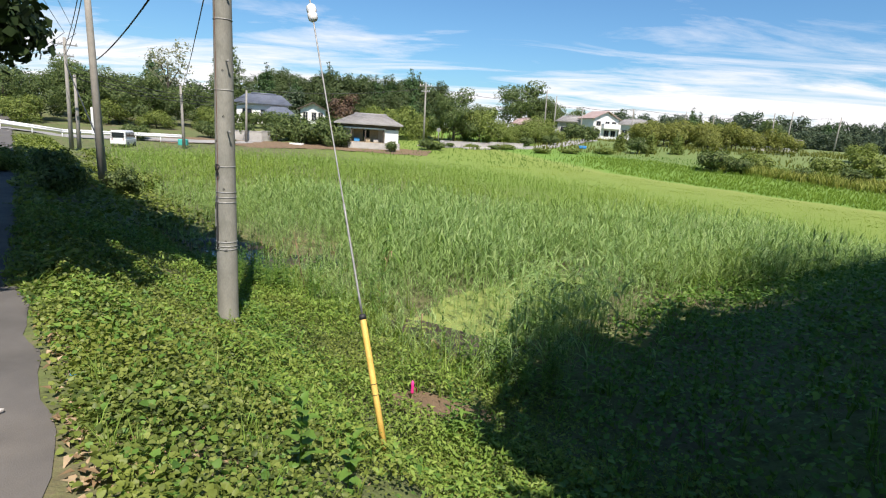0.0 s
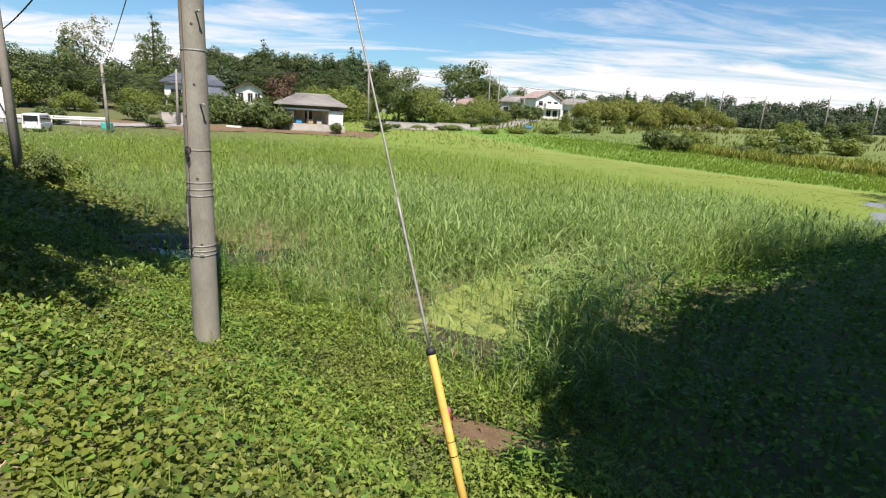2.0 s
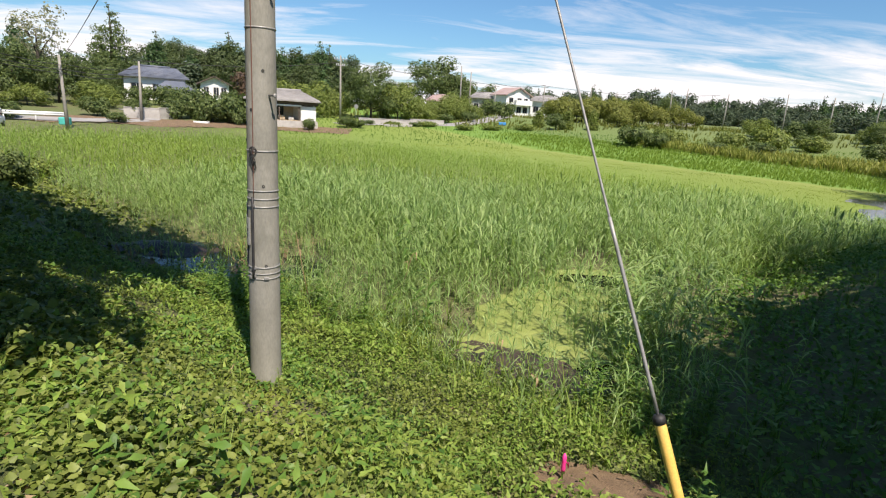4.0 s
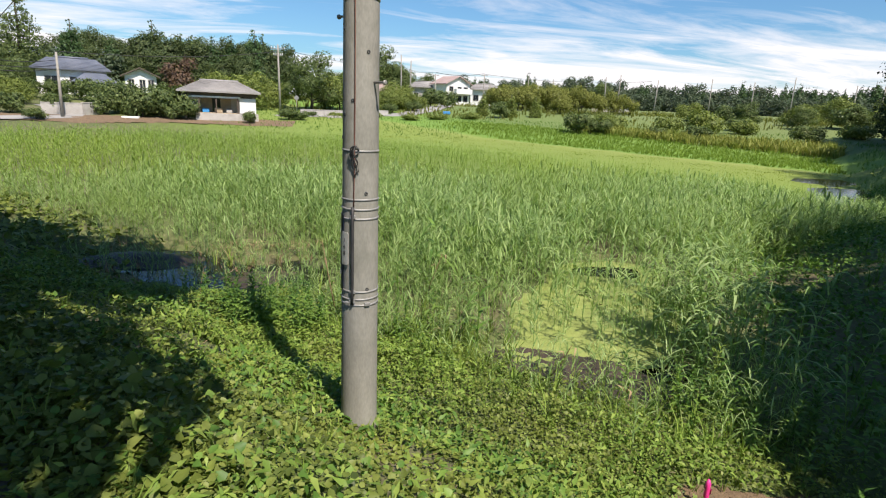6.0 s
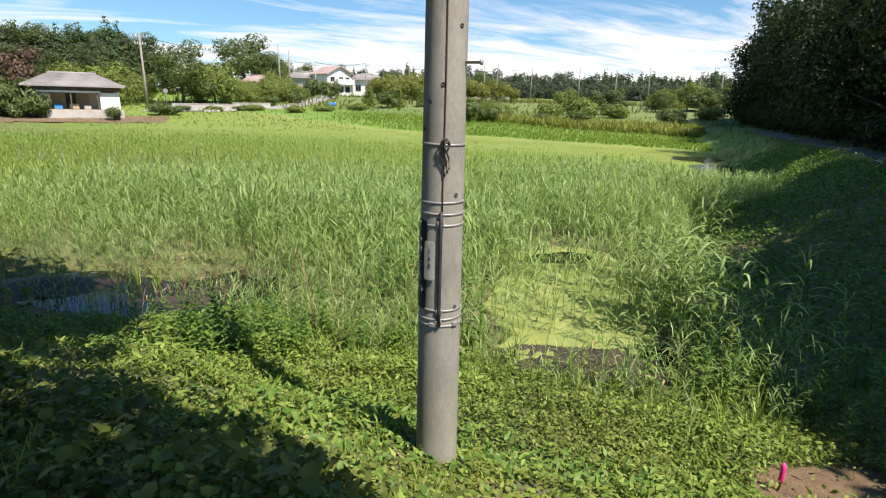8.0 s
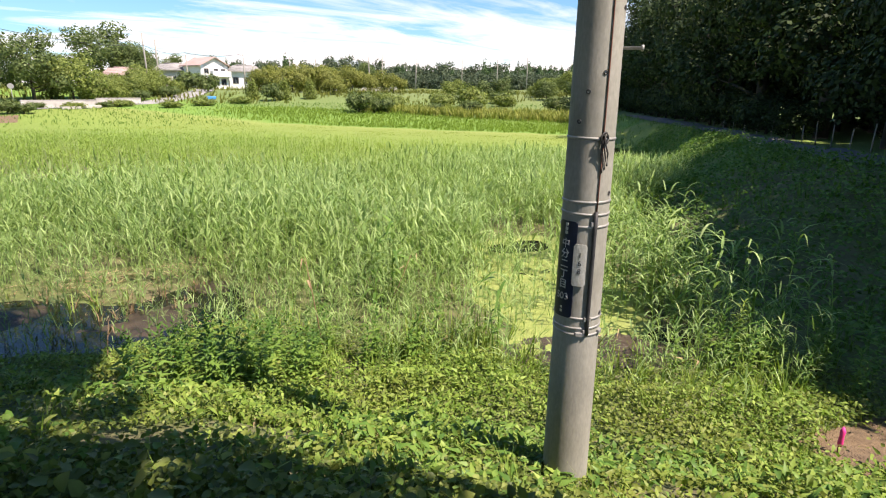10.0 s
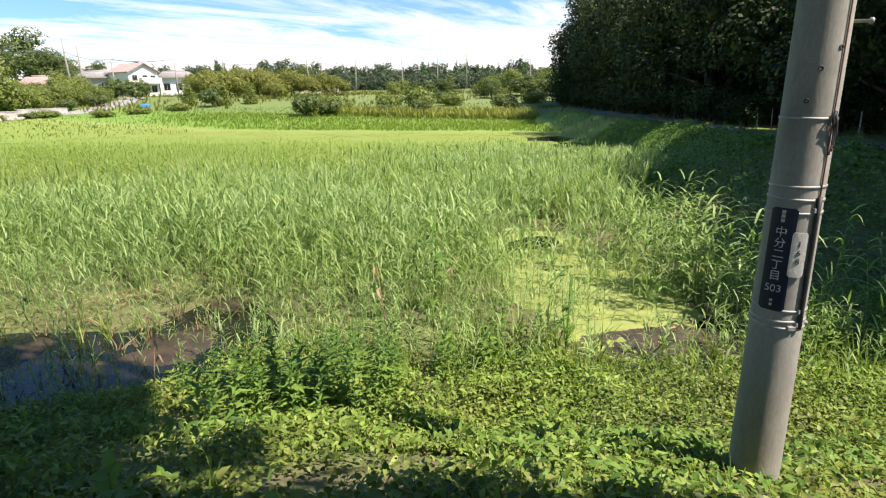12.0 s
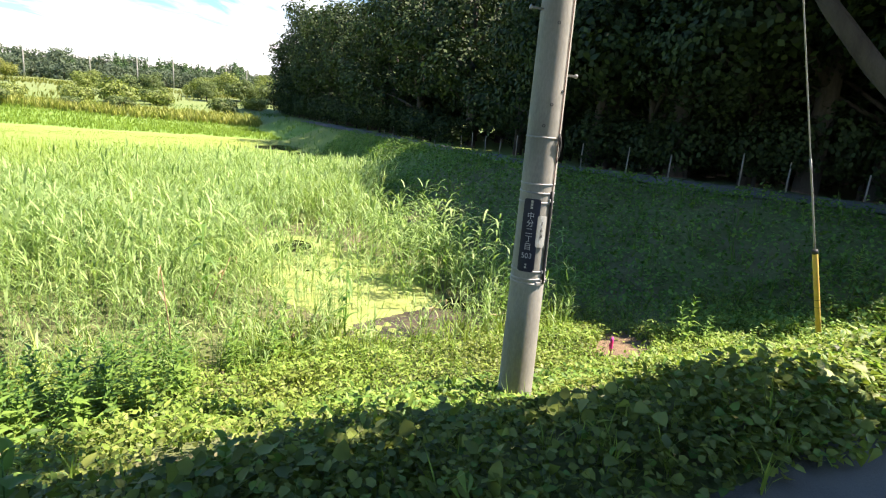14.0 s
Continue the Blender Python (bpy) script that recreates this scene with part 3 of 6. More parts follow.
def curved_plate(name, az, half, z0, z1, off, mat, label):
    """A plate bent round the shaft, with thickness and rounded corners."""
    bm, cols = bmesh.new(), 9
    grid = []
    for k in range(cols):
        a = az - half + 2 * half * k / (cols - 1)
        cut = 0.012 if k in (0, cols - 1) else 0.0
        grid.append([[bm.verts.new(on_pole(a, z, o)) for z in (z0 + cut, z1 - cut)] for o in (off, off + 0.004)])
    for p, q in zip(grid, grid[1:]):
        bm.faces.new((p[1][0], p[1][1], q[1][1], q[1][0]))
        bm.faces.new((p[0][0], q[0][0], q[0][1], p[0][1]))
        bm.faces.new((p[0][1], q[0][1], q[1][1], p[1][1]))
        bm.faces.new((p[0][0], p[1][0], q[1][0], q[0][0]))
    for g in (grid[0], grid[-1]):
        bm.faces.new((g[0][0], g[0][1], g[1][1], g[1][0]))
    bmesh.ops.recalc_face_normals(bm, faces=bm.faces)
    return part(name, bm, mat, pole, label)


SIGN_AZ = 270
sign = curved_plate("address_sign", SIGN_AZ, 27, 1.30, 1.895, 0.004, M_NAVY, "dark navy enamel address plate with white characters")
tag = curved_plate("number_plate", 233, 15, 1.51, 1.765, 0.010, M_PLATE, "worn tin number plate")


def lettering(text, az, z, size, parent_part, mat=M_WHITE_INK, off=0.0115, name="character"):
    cu = bpy.data.curves.new(name, "FONT")
    cu.body, cu.size, cu.align_x, cu.align_y, cu.extrude = text, size, "CENTER", "CENTER", 0.0008
    tmp = bpy.data.objects.new("text", cu)
    scene.collection.objects.link(tmp)
    me = bpy.data.meshes.new_from_object(tmp.evaluated_get(bpy.context.evaluated_depsgraph_get()))
    bpy.data.objects.remove(tmp)
    me.name = name
    # bend the flat letters round the shaft
    for v in me.vertices:
        r = POLE_R(z) + off
        q = on_pole(az - math.degrees(v.co.x / r), z + v.co.y, off + v.co.z)
        v.co = q
    me.materials.clear()
    me.materials.append(mat)
    return fit_part(name, me, mat, parent_part)


for k, ch in enumerate("中分二丁目"):
    lettering(ch, SIGN_AZ, 1.758 - 0.063 * k, 0.062, sign)
lettering("503", SIGN_AZ, 1.432, 0.06, sign)
for k in range(3):
    lettering("■", SIGN_AZ, 1.872 - 0.024 * k, 0.026, sign, M_PLATE)
for k in range(2):
    lettering("■", SIGN_AZ, 1.36 - 0.025 * k, 0.02, sign, M_PLATE)
for k, ch in enumerate("168"):
    lettering(ch, 233, 1.70 - 0.05 * k, 0.045, tag, M_CABLE, 0.0155)

# ---- stay wire with its yellow guard ----
g1 = Vector((2.65, -2.66, 1.25))
way = (Vector((0.35, -0.25, 9.2)) - g1).normalized()
stay = thing("stay_wire", Matrix.Translation(g1), "twisted steel stay wire with yellow plastic guard tube", "stay wire")
bm = tube(bmesh.new(), [Vector((0, 0, 0)) + way * k for k in (-1.3, -0.6, -0.02, 0)], [0.03, 0.03, 0.03, 0.027], 16)
guard = part("guard_tube", bm, M_YELLOW, stay, "yellow plastic guard tube")
for k in (-0.62, -0.72):
    part("tie", tube(bmesh.new(), [way * (k - 0.003), way * (k + 0.003)], 0.0318, 16), M_BLACK, guard, "thin black tie round the guard")
part("cap", tube(bmesh.new(), [way * k for k in (-0.015, 0.02, 0.035)], [0.034, 0.034, 0.02], 16), M_BLACK, guard, "black rubber cap")
bm = tube(bmesh.new(), [way * k for k in np.linspace(0, 8.5, 12)], 0.0075, 8)
part("wire", bm, M_STEEL, stay, "galvanised steel wire")
bm = tube(bmesh.new(), [way * k for k in np.linspace(0.05, 1.1, 8)], 0.011, 8)
part("preformed_grip", bm, M_STEEL, stay)
mid_w = way * 3.05
bm = tube(bmesh.new(), [mid_w + way * k for k in (-0.09, -0.07, -0.02, 0.0, 0.02, 0.07, 0.09)], [0.02, 0.045, 0.05, 0.036, 0.05, 0.045, 0.02], 14)
part("insulator", bm, M_WHITE, stay, "white porcelain insulator")

# ---- pink-taped marker stake ----
sz = float(height(2.9, -0.68))
stake = thing("marker_stake", pose(2.9, -0.68, sz), "thin wooden survey stake with bright pink tape", "stake")
part("peg", boxes((-0.012, -0.012, -0.15, 0.012, 0.012, 0.16), bevel=0.003), M_WOODSTAKE, stake)
bm = bmesh.new()
lathe(bm, [(0.018, 0.10), (0.024, 0.13), (0.019, 0.2), (0.024, 0.25), (0.008, 0.29)], 10)
tube(bm, [(0.015, 0, 0.2), (0.05, 0.02, 0.17), (0.06, 0.03, 0.11)], [0.012, 0.012, 0.004], 6)
part("tape", bm, M_PINK, stake, "bright pink plastic tape")

# ---- plant shapes ----
rng = np.random.default_rng(7)


def ribbon(points, widths, side):
    """A tapering blade through points, as (verts, tris)."""
    v, f = [], []
    for p, w in zip(points[:-1], widths):
        v += [p - side * w / 2, p + side * w / 2]
    v.append(points[-1])
    n = len(points) - 1
    for k in range(n - 1):
        a = 2 * k
        f += [(a, a + 1, a + 3), (a, a + 3, a + 2)]
    f.append((2 * n - 2, 2 * n - 1, 2 * n))
    return np.array(v), np.array(f)


def reed_shape(leaves, segs, tall, r, thick=1.0, plume=False, long=(0.18, 0.33), hang=(0.02, 0.35), rise=(0.85, 1.35)):
    """A reed stem with long arching blades set up its height."""
    pairs, lean = [], r.normal(0, 0.06, 2)
    stem = [np.array((lean[0] * k * k, lean[1] * k * k, tall * k)) for k in (0, 0.5, 0.95)]
    for a in (0, math.pi / 2):
        pairs.append(ribbon(stem, [0.010 * thick, 0.008 * thick], np.array((math.cos(a), math.sin(a), 0))))
    for i in range(leaves):
        k = 0.22 + 0.76 * (i + r.uniform(-0.3, 0.3)) / leaves
        yaw, up = r.uniform(0, math.tau), r.uniform(*rise)
        out = np.array((math.cos(yaw), math.sin(yaw), 0))
        base = np.array((lean[0] * k * k, lean[1] * k * k, tall * k))
        length, droop = tall * r.uniform(*long), r.uniform(*hang)
        pts = [base + length * s * (out * math.cos(up) + np.array((0, 0, math.sin(up)))) - np.array((0, 0, droop * length * s * s)) + out * 0.22 * length * s * s for s in np.linspace(0, 1, segs + 1)]
        w = 0.021 * thick * r.uniform(0.7, 1.25)
        widths = [w * x for x in (0.55, 1.0, 0.8, 0.5)[:segs]]
        pairs.append(ribbon(pts, widths, np.array((-math.sin(yaw), math.cos(yaw), 0))))
    if plume:
        pairs.append(ribbon([stem[-1], stem[-1] + np.array((0.01, 0, 0.1)), stem[-1] + np.array((0.03, 0.0, 0.22))], [0.03, 0.045], np.array((1, 0, 0))))
    return joined(pairs)


def tuft_shape(blades, tall, r, thick=0.012):
    """A tuft of grass."""
    pairs = []
    for _ in range(blades):
        yaw, h, out_ = r.uniform(0, math.tau), tall * r.uniform(0.5, 1.1), r.uniform(0.12, 0.6)
        out = np.array((math.cos(yaw), math.sin(yaw), 0))
        base = np.array((*r.normal(0, 0.03, 2), 0))
        pts = [base + out * h * out_ * s * s + np.array((0, 0, h * (s - 0.25 * s * s * out_))) for s in (0, 0.55, 1.0)]
        pairs.append(ribbon(pts, [thick, thick * 0.8], np.array((-math.sin(yaw), math.cos(yaw), 0))))
    return joined(pairs)


def leaf_shape(wide=0.8, fold=0.12, tip=0.1):
    """A heart-shaped leaf with a folded midrib, one long along +y."""
    v = np.array([(0, 0, 0), (0, 0.5, -fold * 0.4), (0, 1, -tip), (-wide / 2, 0.3, fold), (wide / 2, 0.3, fold)])
    f = np.array([(0, 1, 3), (1, 2, 3), (0, 4, 1), (1, 4, 2)])
    return v, f


def heart_shape(wide=0.85, fold=0.1, tip=0.14):
    """A rounder leaf for plants close to the lane."""
    v = np.array([(0, 0, 0), (0, 0.5, -fold * 0.4), (0, 1, -tip), (-wide / 2, 0.22, fold), (-wide * 0.38, 0.66, fold * 0.5), (wide / 2, 0.22, fold), (wide * 0.38, 0.66, fold * 0.5)])
    f = np.array([(0, 1, 3), (1, 4, 3), (1, 2, 4), (0, 5, 1), (1, 5, 6), (1, 6, 2)])
    return v, f


def sprig_shape(r, leaves=14, tall=0.5, leaf=0.12, wide=0.3):
    """An upright leafy stalk."""
    pairs, lf = [], leaf_shape(wide, 0.05, 0.35)
    pairs.append(ribbon([np.zeros(3), np.array((0.01, 0, tall * 0.5)), np.array((0.02, 0.01, tall))], [0.010, 0.008], np.array((1, 0, 0))))
    pairs.append(ribbon([np.zeros(3), np.array((0.01, 0, tall * 0.5)), np.array((0.02, 0.01, tall))], [0.010, 0.008], np.array((0, 1, 0))))
    k = np.linspace(0.15, 1, leaves)
    pos = np.column_stack([0.02 * k, 0.01 * k, tall * k])
    pairs.append(scatter(lf, pos, turns(np.arange(leaves) * 2.4 + r.uniform(0, 6), np.interp(k, [0, 1], [0.1, 0.9]) + r.normal(0, 0.2, leaves)), leaf * np.interp(k, [0, 0.5, 1], [1.0, 1.15, 0.6])))
    return joined(pairs)


def sown(x0, x1, y0, y1, per, keep, r):
    """Random places over a rectangle, thinned by keep(x, y), which gives a share."""
    n = int((x1 - x0) * (y1 - y0) * per)
    x, y = r.uniform(x0, x1, n), r.uniform(y0, y1, n)
    ok = r.uniform(0, 1, n) < keep(x, y)
    return x[ok], y[ok]


def planted(name, shapes, x, y, size, mat, label, category, r, sink=0.03, tilt=0.12, z=None, kind="stuff"):
    """One joined mass of plants on the ground."""
    z = height(x, y) - sink if z is None else z
    pick, pairs = r.integers(0, len(shapes), len(x)), []
    for i, s in enumerate(shapes):
        m = pick == i
        if m.any():
            n = int(m.sum())
            pairs.append(scatter(s, np.column_stack([x[m], y[m], z[m]]), turns(r.uniform(0, math.tau, n), r.normal(0, tilt, n)), size[m]))
    v, f = joined(pairs)
    return tagged(new(name, np_mesh(name, v, f, mat)), label, category, kind=kind)


def open_water(x, y):
    w = np.zeros(np.shape(x))
    for px, py, ax, ay, deep in POOLS[:6] + POOLS[7:]:
        w = np.maximum(w, np.exp(-(((x - px) / (ax * 1.05)) ** 2 + ((y - py) / (ay * 1.05)) ** 2) * 1.2))
    return w


def by_stream(x, y):
    """Reeds stay short where the stream shows."""
    return 1 - 0.62 * np.exp(-((x - 20.5) / 5.0) ** 2 - ((y - 14.5) / 4.5) ** 2)


def straw_strip(x, y):
    """A drift of washed-up dead straw across the left pools."""
    a, b = (x - -1.58) * 0.980 + (y - 8.93) * 0.200, (y - 8.93) * 0.980 - (x - -1.58) * 0.200
    return np.exp(-(a / 1.31) ** 4 - ((b + 0.15 * np.sin(a * 2.0)) / 0.33) ** 2)


def marsh_share(x, y):
    """How thick the reeds stand."""
    u, v = road_uv(x, y)
    b = bank_off(x, y)
    q = 0.83 * x + 0.55 * y
    s = smooth_step(v, 4.1, 6.3 + 0.8 * waves(x, y, 1.5, 3)) * smooth_step(b - np.interp(x, [6, 9, 14], [5.8, 4.9, 2.2]), 0.0, 0.9)
    s = s * (1 - smooth_step(q, 26.0, 31.0)) * (1 - smooth_step(np.hypot(x, y), 39, 49))
    s = s * (0.72 + 0.28 * waves(x, y, 0.9, 4))
    weed = inside(WEED, x, y)
    s = np.where(weed, s * 0.5, s)
    s = s * (1 - 0.75 * straw_strip(x, y))
    return s * (1 - 0.9 * smooth_step(open_water(x, y), 0.25, 0.6))


reeds_near = [reed_shape(10, 3, 1.0, rng, 0.9, i % 7 == 6, (0.19, 0.34), (0.05, 0.7), (0.75, 1.3)) for i in range(11)]
canes = [reed_shape(13, 4, 1.0, rng, 0.9, False, (0.2, 0.34), (0.3, 1.0), (0.6, 1.1)) for i in range(5)]
reeds_far = [reed_shape(6, 2, 1.0, rng, 1.3, False, (0.17, 0.32), (0.05, 0.5), (0.6, 1.25)) for i in range(6)]
x, y = sown(-14, 24, 0, 16, 62, marsh_share, rng)
planted("reeds", reeds_near, x, y, (1.2 * rng.uniform(0.6, 1.16, len(x)) + 0.12 * waves(x, y, 0.7, 8)) * (0.62 + 0.38 * smooth_step(road_uv(x, y)[1], 5.0, 9.0)) * by_stream(x, y), M_REED, "dense green common reeds standing in the marsh", "reeds", rng)
x, y = sown(-36, 40, 16, 50, 20, marsh_share, rng)
planted("reeds", reeds_far, x, y, 0.95 * rng.uniform(0.6, 1.15, len(x)) * np.interp(0.83 * x + 0.55 * y, [10, 28], [1.0, 0.62]) * by_stream(x, y), M_REEDFAR, "wide bed of green reeds across the marsh", "reeds", rng)
# left edge of the marsh, towards the lane
x, y = sown(-34, -8, 6, 16, 9, marsh_share, rng)
planted("reeds", reeds_far, x, y, 1.25 * rng.uniform(0.65, 1.15, len(x)), M_REEDFAR, "green reeds along the edge of the lane bank", "reeds", rng)

# short thin reeds and grass standing in the open pools
x, y = sown(-8, 1, 4.5, 10, 9, lambda x, y: smooth_step(open_water(x, y), 0.2, 0.5), rng)
planted("reeds", reeds_near, x, y, rng.uniform(0.4, 0.85, len(x)), M_REED, "sparse short reeds standing in the pools", "reeds", rng)


def clump_share(px, py, r):
    return lambda x, y: np.exp(-(((x - px) / r) ** 2 + ((y - py) / r) ** 2))


# taller reeds where the bank meets the water
x, y = sown(2.5, 11, 0.5, 8, 50, lambda x, y: np.maximum.reduce([0.75 * clump_share(5.2, 2.7, 0.7)(x, y), 0.35 * clump_share(6.2, 3.9, 0.6)(x, y), 0.16 * clump_share(4.4, 1.5, 0.6)(x, y)]), rng)
planted("reeds", canes, x, y, rng.uniform(1.1, 1.85, len(x)), M_REED, "tall arching reeds at the foot of the bank", "reeds", rng)

# meadow, rice strip and golden grass belt beyond the reeds
tufts_wide = [tuft_shape(7, 1.0, rng, 0.09) for _ in range(4)]
tufts_short = [tuft_shape(6, 1.0, rng, 0.24) for _ in range(4)]
q_of = lambda x, y: 0.83 * x + 0.55 * y
flat = lambda x, y: (bank_off(x, y) > 3.0) * (np.hypot(x, y) < 62)
x, y = sown(-34, 52, 14, 62, 19, lambda x, y: np.maximum(smooth_step(q_of(x, y), 26, 31), smooth_step(np.hypot(x, y), 38, 46)) * (q_of(x, y) < 42) * flat(x, y) * (road_uv(x, y)[1] > 6) * (np.hypot(x, y) < 59), rng)
planted("meadow_grass", tufts_short, x, y, rng.uniform(0.05, 0.09, len(x)), M_MEADOW, "short yellow-green meadow grass", "grass", rng)
x, y = sown(-12, 60, 20, 74, 11, lambda x, y: (q_of(x, y) > 43.5) * smooth_step(x, 10, 20) * (q_of(x, y) < 57 + 2 * waves(x, y, 0.3)) * (bank_off(x, y) > 3.0) * (np.hypot(x, y) < 72), rng)
planted("rice", tufts_wide, x, y, rng.uniform(0.3, 0.45, len(x)), M_RICE, "even bright green strip of rice", "rice", rng)
x, y = sown(24, 66, 25, 66, 10, lambda x, y: (q_of(x, y) > 57) * (q_of(x, y) < 63) * (x > 30) * (bank_off(x, y) > 2.0), rng)
planted("golden_grass", tufts_wide, x, y, rng.uniform(0.75, 1.2, len(x)), M_GOLD, "belt of tall golden-green grass", "grass", rng, tilt=0.08)
x, y = sown(-30, 60, 40, 86, 5, lambda x, y: (np.hypot(x, y) > 55) * (np.hypot(x, y) < 80) * (q_of(x, y) > 22) * (q_of(x, y) < 90) * (0.6 + 0.4 * waves(x, y, 0.4)) * ((q_of(x, y) > 57) | (np.hypot(x, y) > 64) | (x < 14)), rng)
planted("field_weeds", tufts_wide, x, y, rng.uniform(0.15, 0.36, len(x)), M_HERB, "weedy green field margin", "grass", rng)

x, y = sown(-20, 90, 62, 122, 2.2, lambda x, y: (np.hypot(x, y) > 78) * (np.hypot(x, y) < 122) * (q_of(x, y) > 36) * np.clip(0.35 + 0.8 * waves(x, y, 0.23, 3), 0, 1), rng)
planted("field_weeds", tufts_wide, x, y, rng.uniform(0.4, 1.0, len(x)), M_OLIVELEAF, "rough scrubby growth on the far fields", "grass", rng)

# ---- creepers and grass on the lane bank ----
leaf = leaf_shape(0.85, 0.10, 0.14)
heart = heart_shape()
narrow = leaf_shape(0.38, 0.05, 0.3)


def bare_soil(x, y):
    """Plants keep off the dug patch by the stake."""
    return 1 - 0.97 * (((x - 3.4) / 0.9) ** 2 + ((y + 0.8) / 0.42) ** 2 + 0.3 * waves(x, y, 5.0, 1) < 0.75)


def overgrown(u):
    """How far the creepers reach over the lane's edge."""
    return 0.22 * smooth_step(u, 4.4, 5.4)


def bank_share(x, y):
    u, v = road_uv(x, y)
    v = v + overgrown(u)
    ragged = 0.12 * waves(x, y, 3.0, 2) + 0.10 * waves(u, u, 1.1, 5)
    s = smooth_step(v, 0.1 + ragged, 0.42 + ragged) * (1 - smooth_step(v, 5.2, 6.2))
    s = s * bare_soil(x, y)
    bare = 1.1 * np.exp(-(((x + 1.3) / 0.6) ** 2 + ((y - 1.7) / 0.4) ** 2)) + np.exp(-(((x + 3.0) / 0.5) ** 2 + ((y - 2.4) / 0.4) ** 2)) + np.exp(-(((x + 4.5) / 2.5) ** 2 + ((y - 7.0) / 1.4) ** 2)) + 0.8 * np.exp(-(((x - 2.2) / 0.5) ** 2 + ((y + 4.9) / 0.4) ** 2))
    return np.clip(s * (0.62 + 0.6 * waves(x, y, 2.3, 6)) * (1 - 0.85 * bare), 0, 1)


def carpet(name, x0, x1, y0, y1, per, lo, hi, share, mat, label, r, shape=leaf, high=0.16):
    """A carpet of single leaves held at uneven heights over the ground."""
    x, y = sown(x0, x1, y0, y1, per, share, r)
    n = len(x)
    hump = 0.05 + 0.65 * (0.5 + 0.5 * waves(x, y, 2.6, 11)) + 0.6 * (0.5 + 0.5 * waves(x, y, 6.3, 12))
    u, v = road_uv(x, y)
    low = 0.25 + 0.75 * smooth_step(v + 1.6 * overgrown(u), 0.15, 0.9)
    low = low * (1 - 0.8 * np.exp(-(x * x + (y + 0.35) ** 2) / 0.7))
    z = height(x, y) + 0.015 + high * low * hump * r.uniform(0.35, 1.0, n)
    v, f = scatter(shape, np.column_stack([x, y, z]), turns(r.uniform(0, math.tau, n), r.normal(-0.05, 0.55, n), r.normal(0, 0.45, n)), r.uniform(lo, hi, n))
    return tagged(new(name, np_mesh(name, v, f, mat)), label, "creeper", kind="stuff")


near_share = lambda x, y: bank_share(x, y) * (np.hypot(x, y + 2) < 8.5)
slope = lambda x, y: smooth_step(road_uv(x, y)[1] + 0.3 * waves(x, y, 1.7, 33), 1.4, 2.5)
carpet("creepers", -6.5, 6.5, -7.5, 6, 3300, 0.022, 0.052, lambda x, y: near_share(x, y) * (1 - 0.55 * slope(x, y)), M_VINE, "carpet of green creeper leaves covering the bank", rng, heart, 0.26)
carpet("creepers", -34, -4, -1, 36, 110, 0.10, 0.2, lambda x, y: bank_share(x, y) * (np.hypot(x, y + 2) > 8.0), M_VINE, "creepers and weeds along the lane edge", rng, high=0.3)
# larger creeper leaves along the lane
lane_side = lambda x, y: bank_share(x, y) * (1 - smooth_step(road_uv(x, y)[1], 1.2, 2.0)) * (0.55 + 0.45 * waves(x, y, 1.9, 9))
carpet("creepers", -7, 5.5, -7.5, 4, 620, 0.03, 0.062, lane_side, M_HERB, "large-leaved creeper along the lane", rng, heart, 0.28)

# broad creeper leaves heaped at the shaded end of the lane
heap = lambda x, y: bank_share(x, y) * smooth_step(road_uv(x, y)[0], 4.0, 5.2) * (1 - smooth_step(road_uv(x, y)[1], 0.9, 1.7)) * np.clip(0.75 + 0.5 * waves(x, y, 2.2, 43), 0, 1)
carpet("creepers", -6.5, 1.0, -4.5, 3, 330, 0.05, 0.09, heap, M_VINE, "heap of broad creeper leaves beside the lane", rng, heart, 0.31)

# feathery low herbs in drifts between the creepers
carpet("low_herbs", -6.5, 6.5, -7, 6, 1300, 0.04, 0.10, lambda x, y: near_share(x, y) * np.clip(0.1 + 0.45 * slope(x, y) + 1.4 * waves(x, y, 1.25, 31), 0, 1), M_GRASS, "drifts of narrow-leaved light green herbs", rng, narrow, 0.34)
carpet("low_herbs", -6.5, 6.5, -5, 6, 2100, 0.014, 0.032, lambda x, y: near_share(x, y) * slope(x, y) * np.clip(0.65 + 0.8 * waves(x, y, 1.9, 35), 0, 1), M_GRASS, "small-leaved fresh green herbs on the slope", rng, leaf, 0.27)
carpet("low_herbs", -6.5, 6.5, -7, 6, 500, 0.05, 0.12, lambda x, y: near_share(x, y) * np.clip(1.5 * waves(x, y, 1.6, 41), 0, 1), M_HERB, "drifts of dark narrow-leaved herbs", rng, narrow, 0.38)
tufts = [tuft_shape(8, 1.0, rng, 0.03) for _ in range(6)]
x, y = sown(-7, 7, -7, 7, 60, lambda x, y: bank_share(x, y) * np.clip(0.35 + 0.65 * waves(x, y, 1.3, 14) + 0.7 * smooth_step(road_uv(x, y)[1], 3.8, 5.2), 0, 1), rng)
planted("bank_grass", tufts, x, y, rng.uniform(0.12, 0.36, len(x)), M_GRASS, "grass tufts among the creepers", "grass", rng, tilt=0.2)
x, y = sown(-9, 7, 0, 9, 55, lambda x, y: np.exp(-((road_uv(x, y)[1] - 5.4) / 0.7) ** 2) * (1 - smooth_step(open_water(x, y), 0.2, 0.5)) * np.clip(0.5 + 0.6 * waves(x, y, 1.6, 21), 0, 1), rng)
planted("bank_grass", tufts, x, y, rng.uniform(0.3, 0.62, len(x)), M_GRASS, "long light green grass at the water's edge", "grass", rng, tilt=0.25)

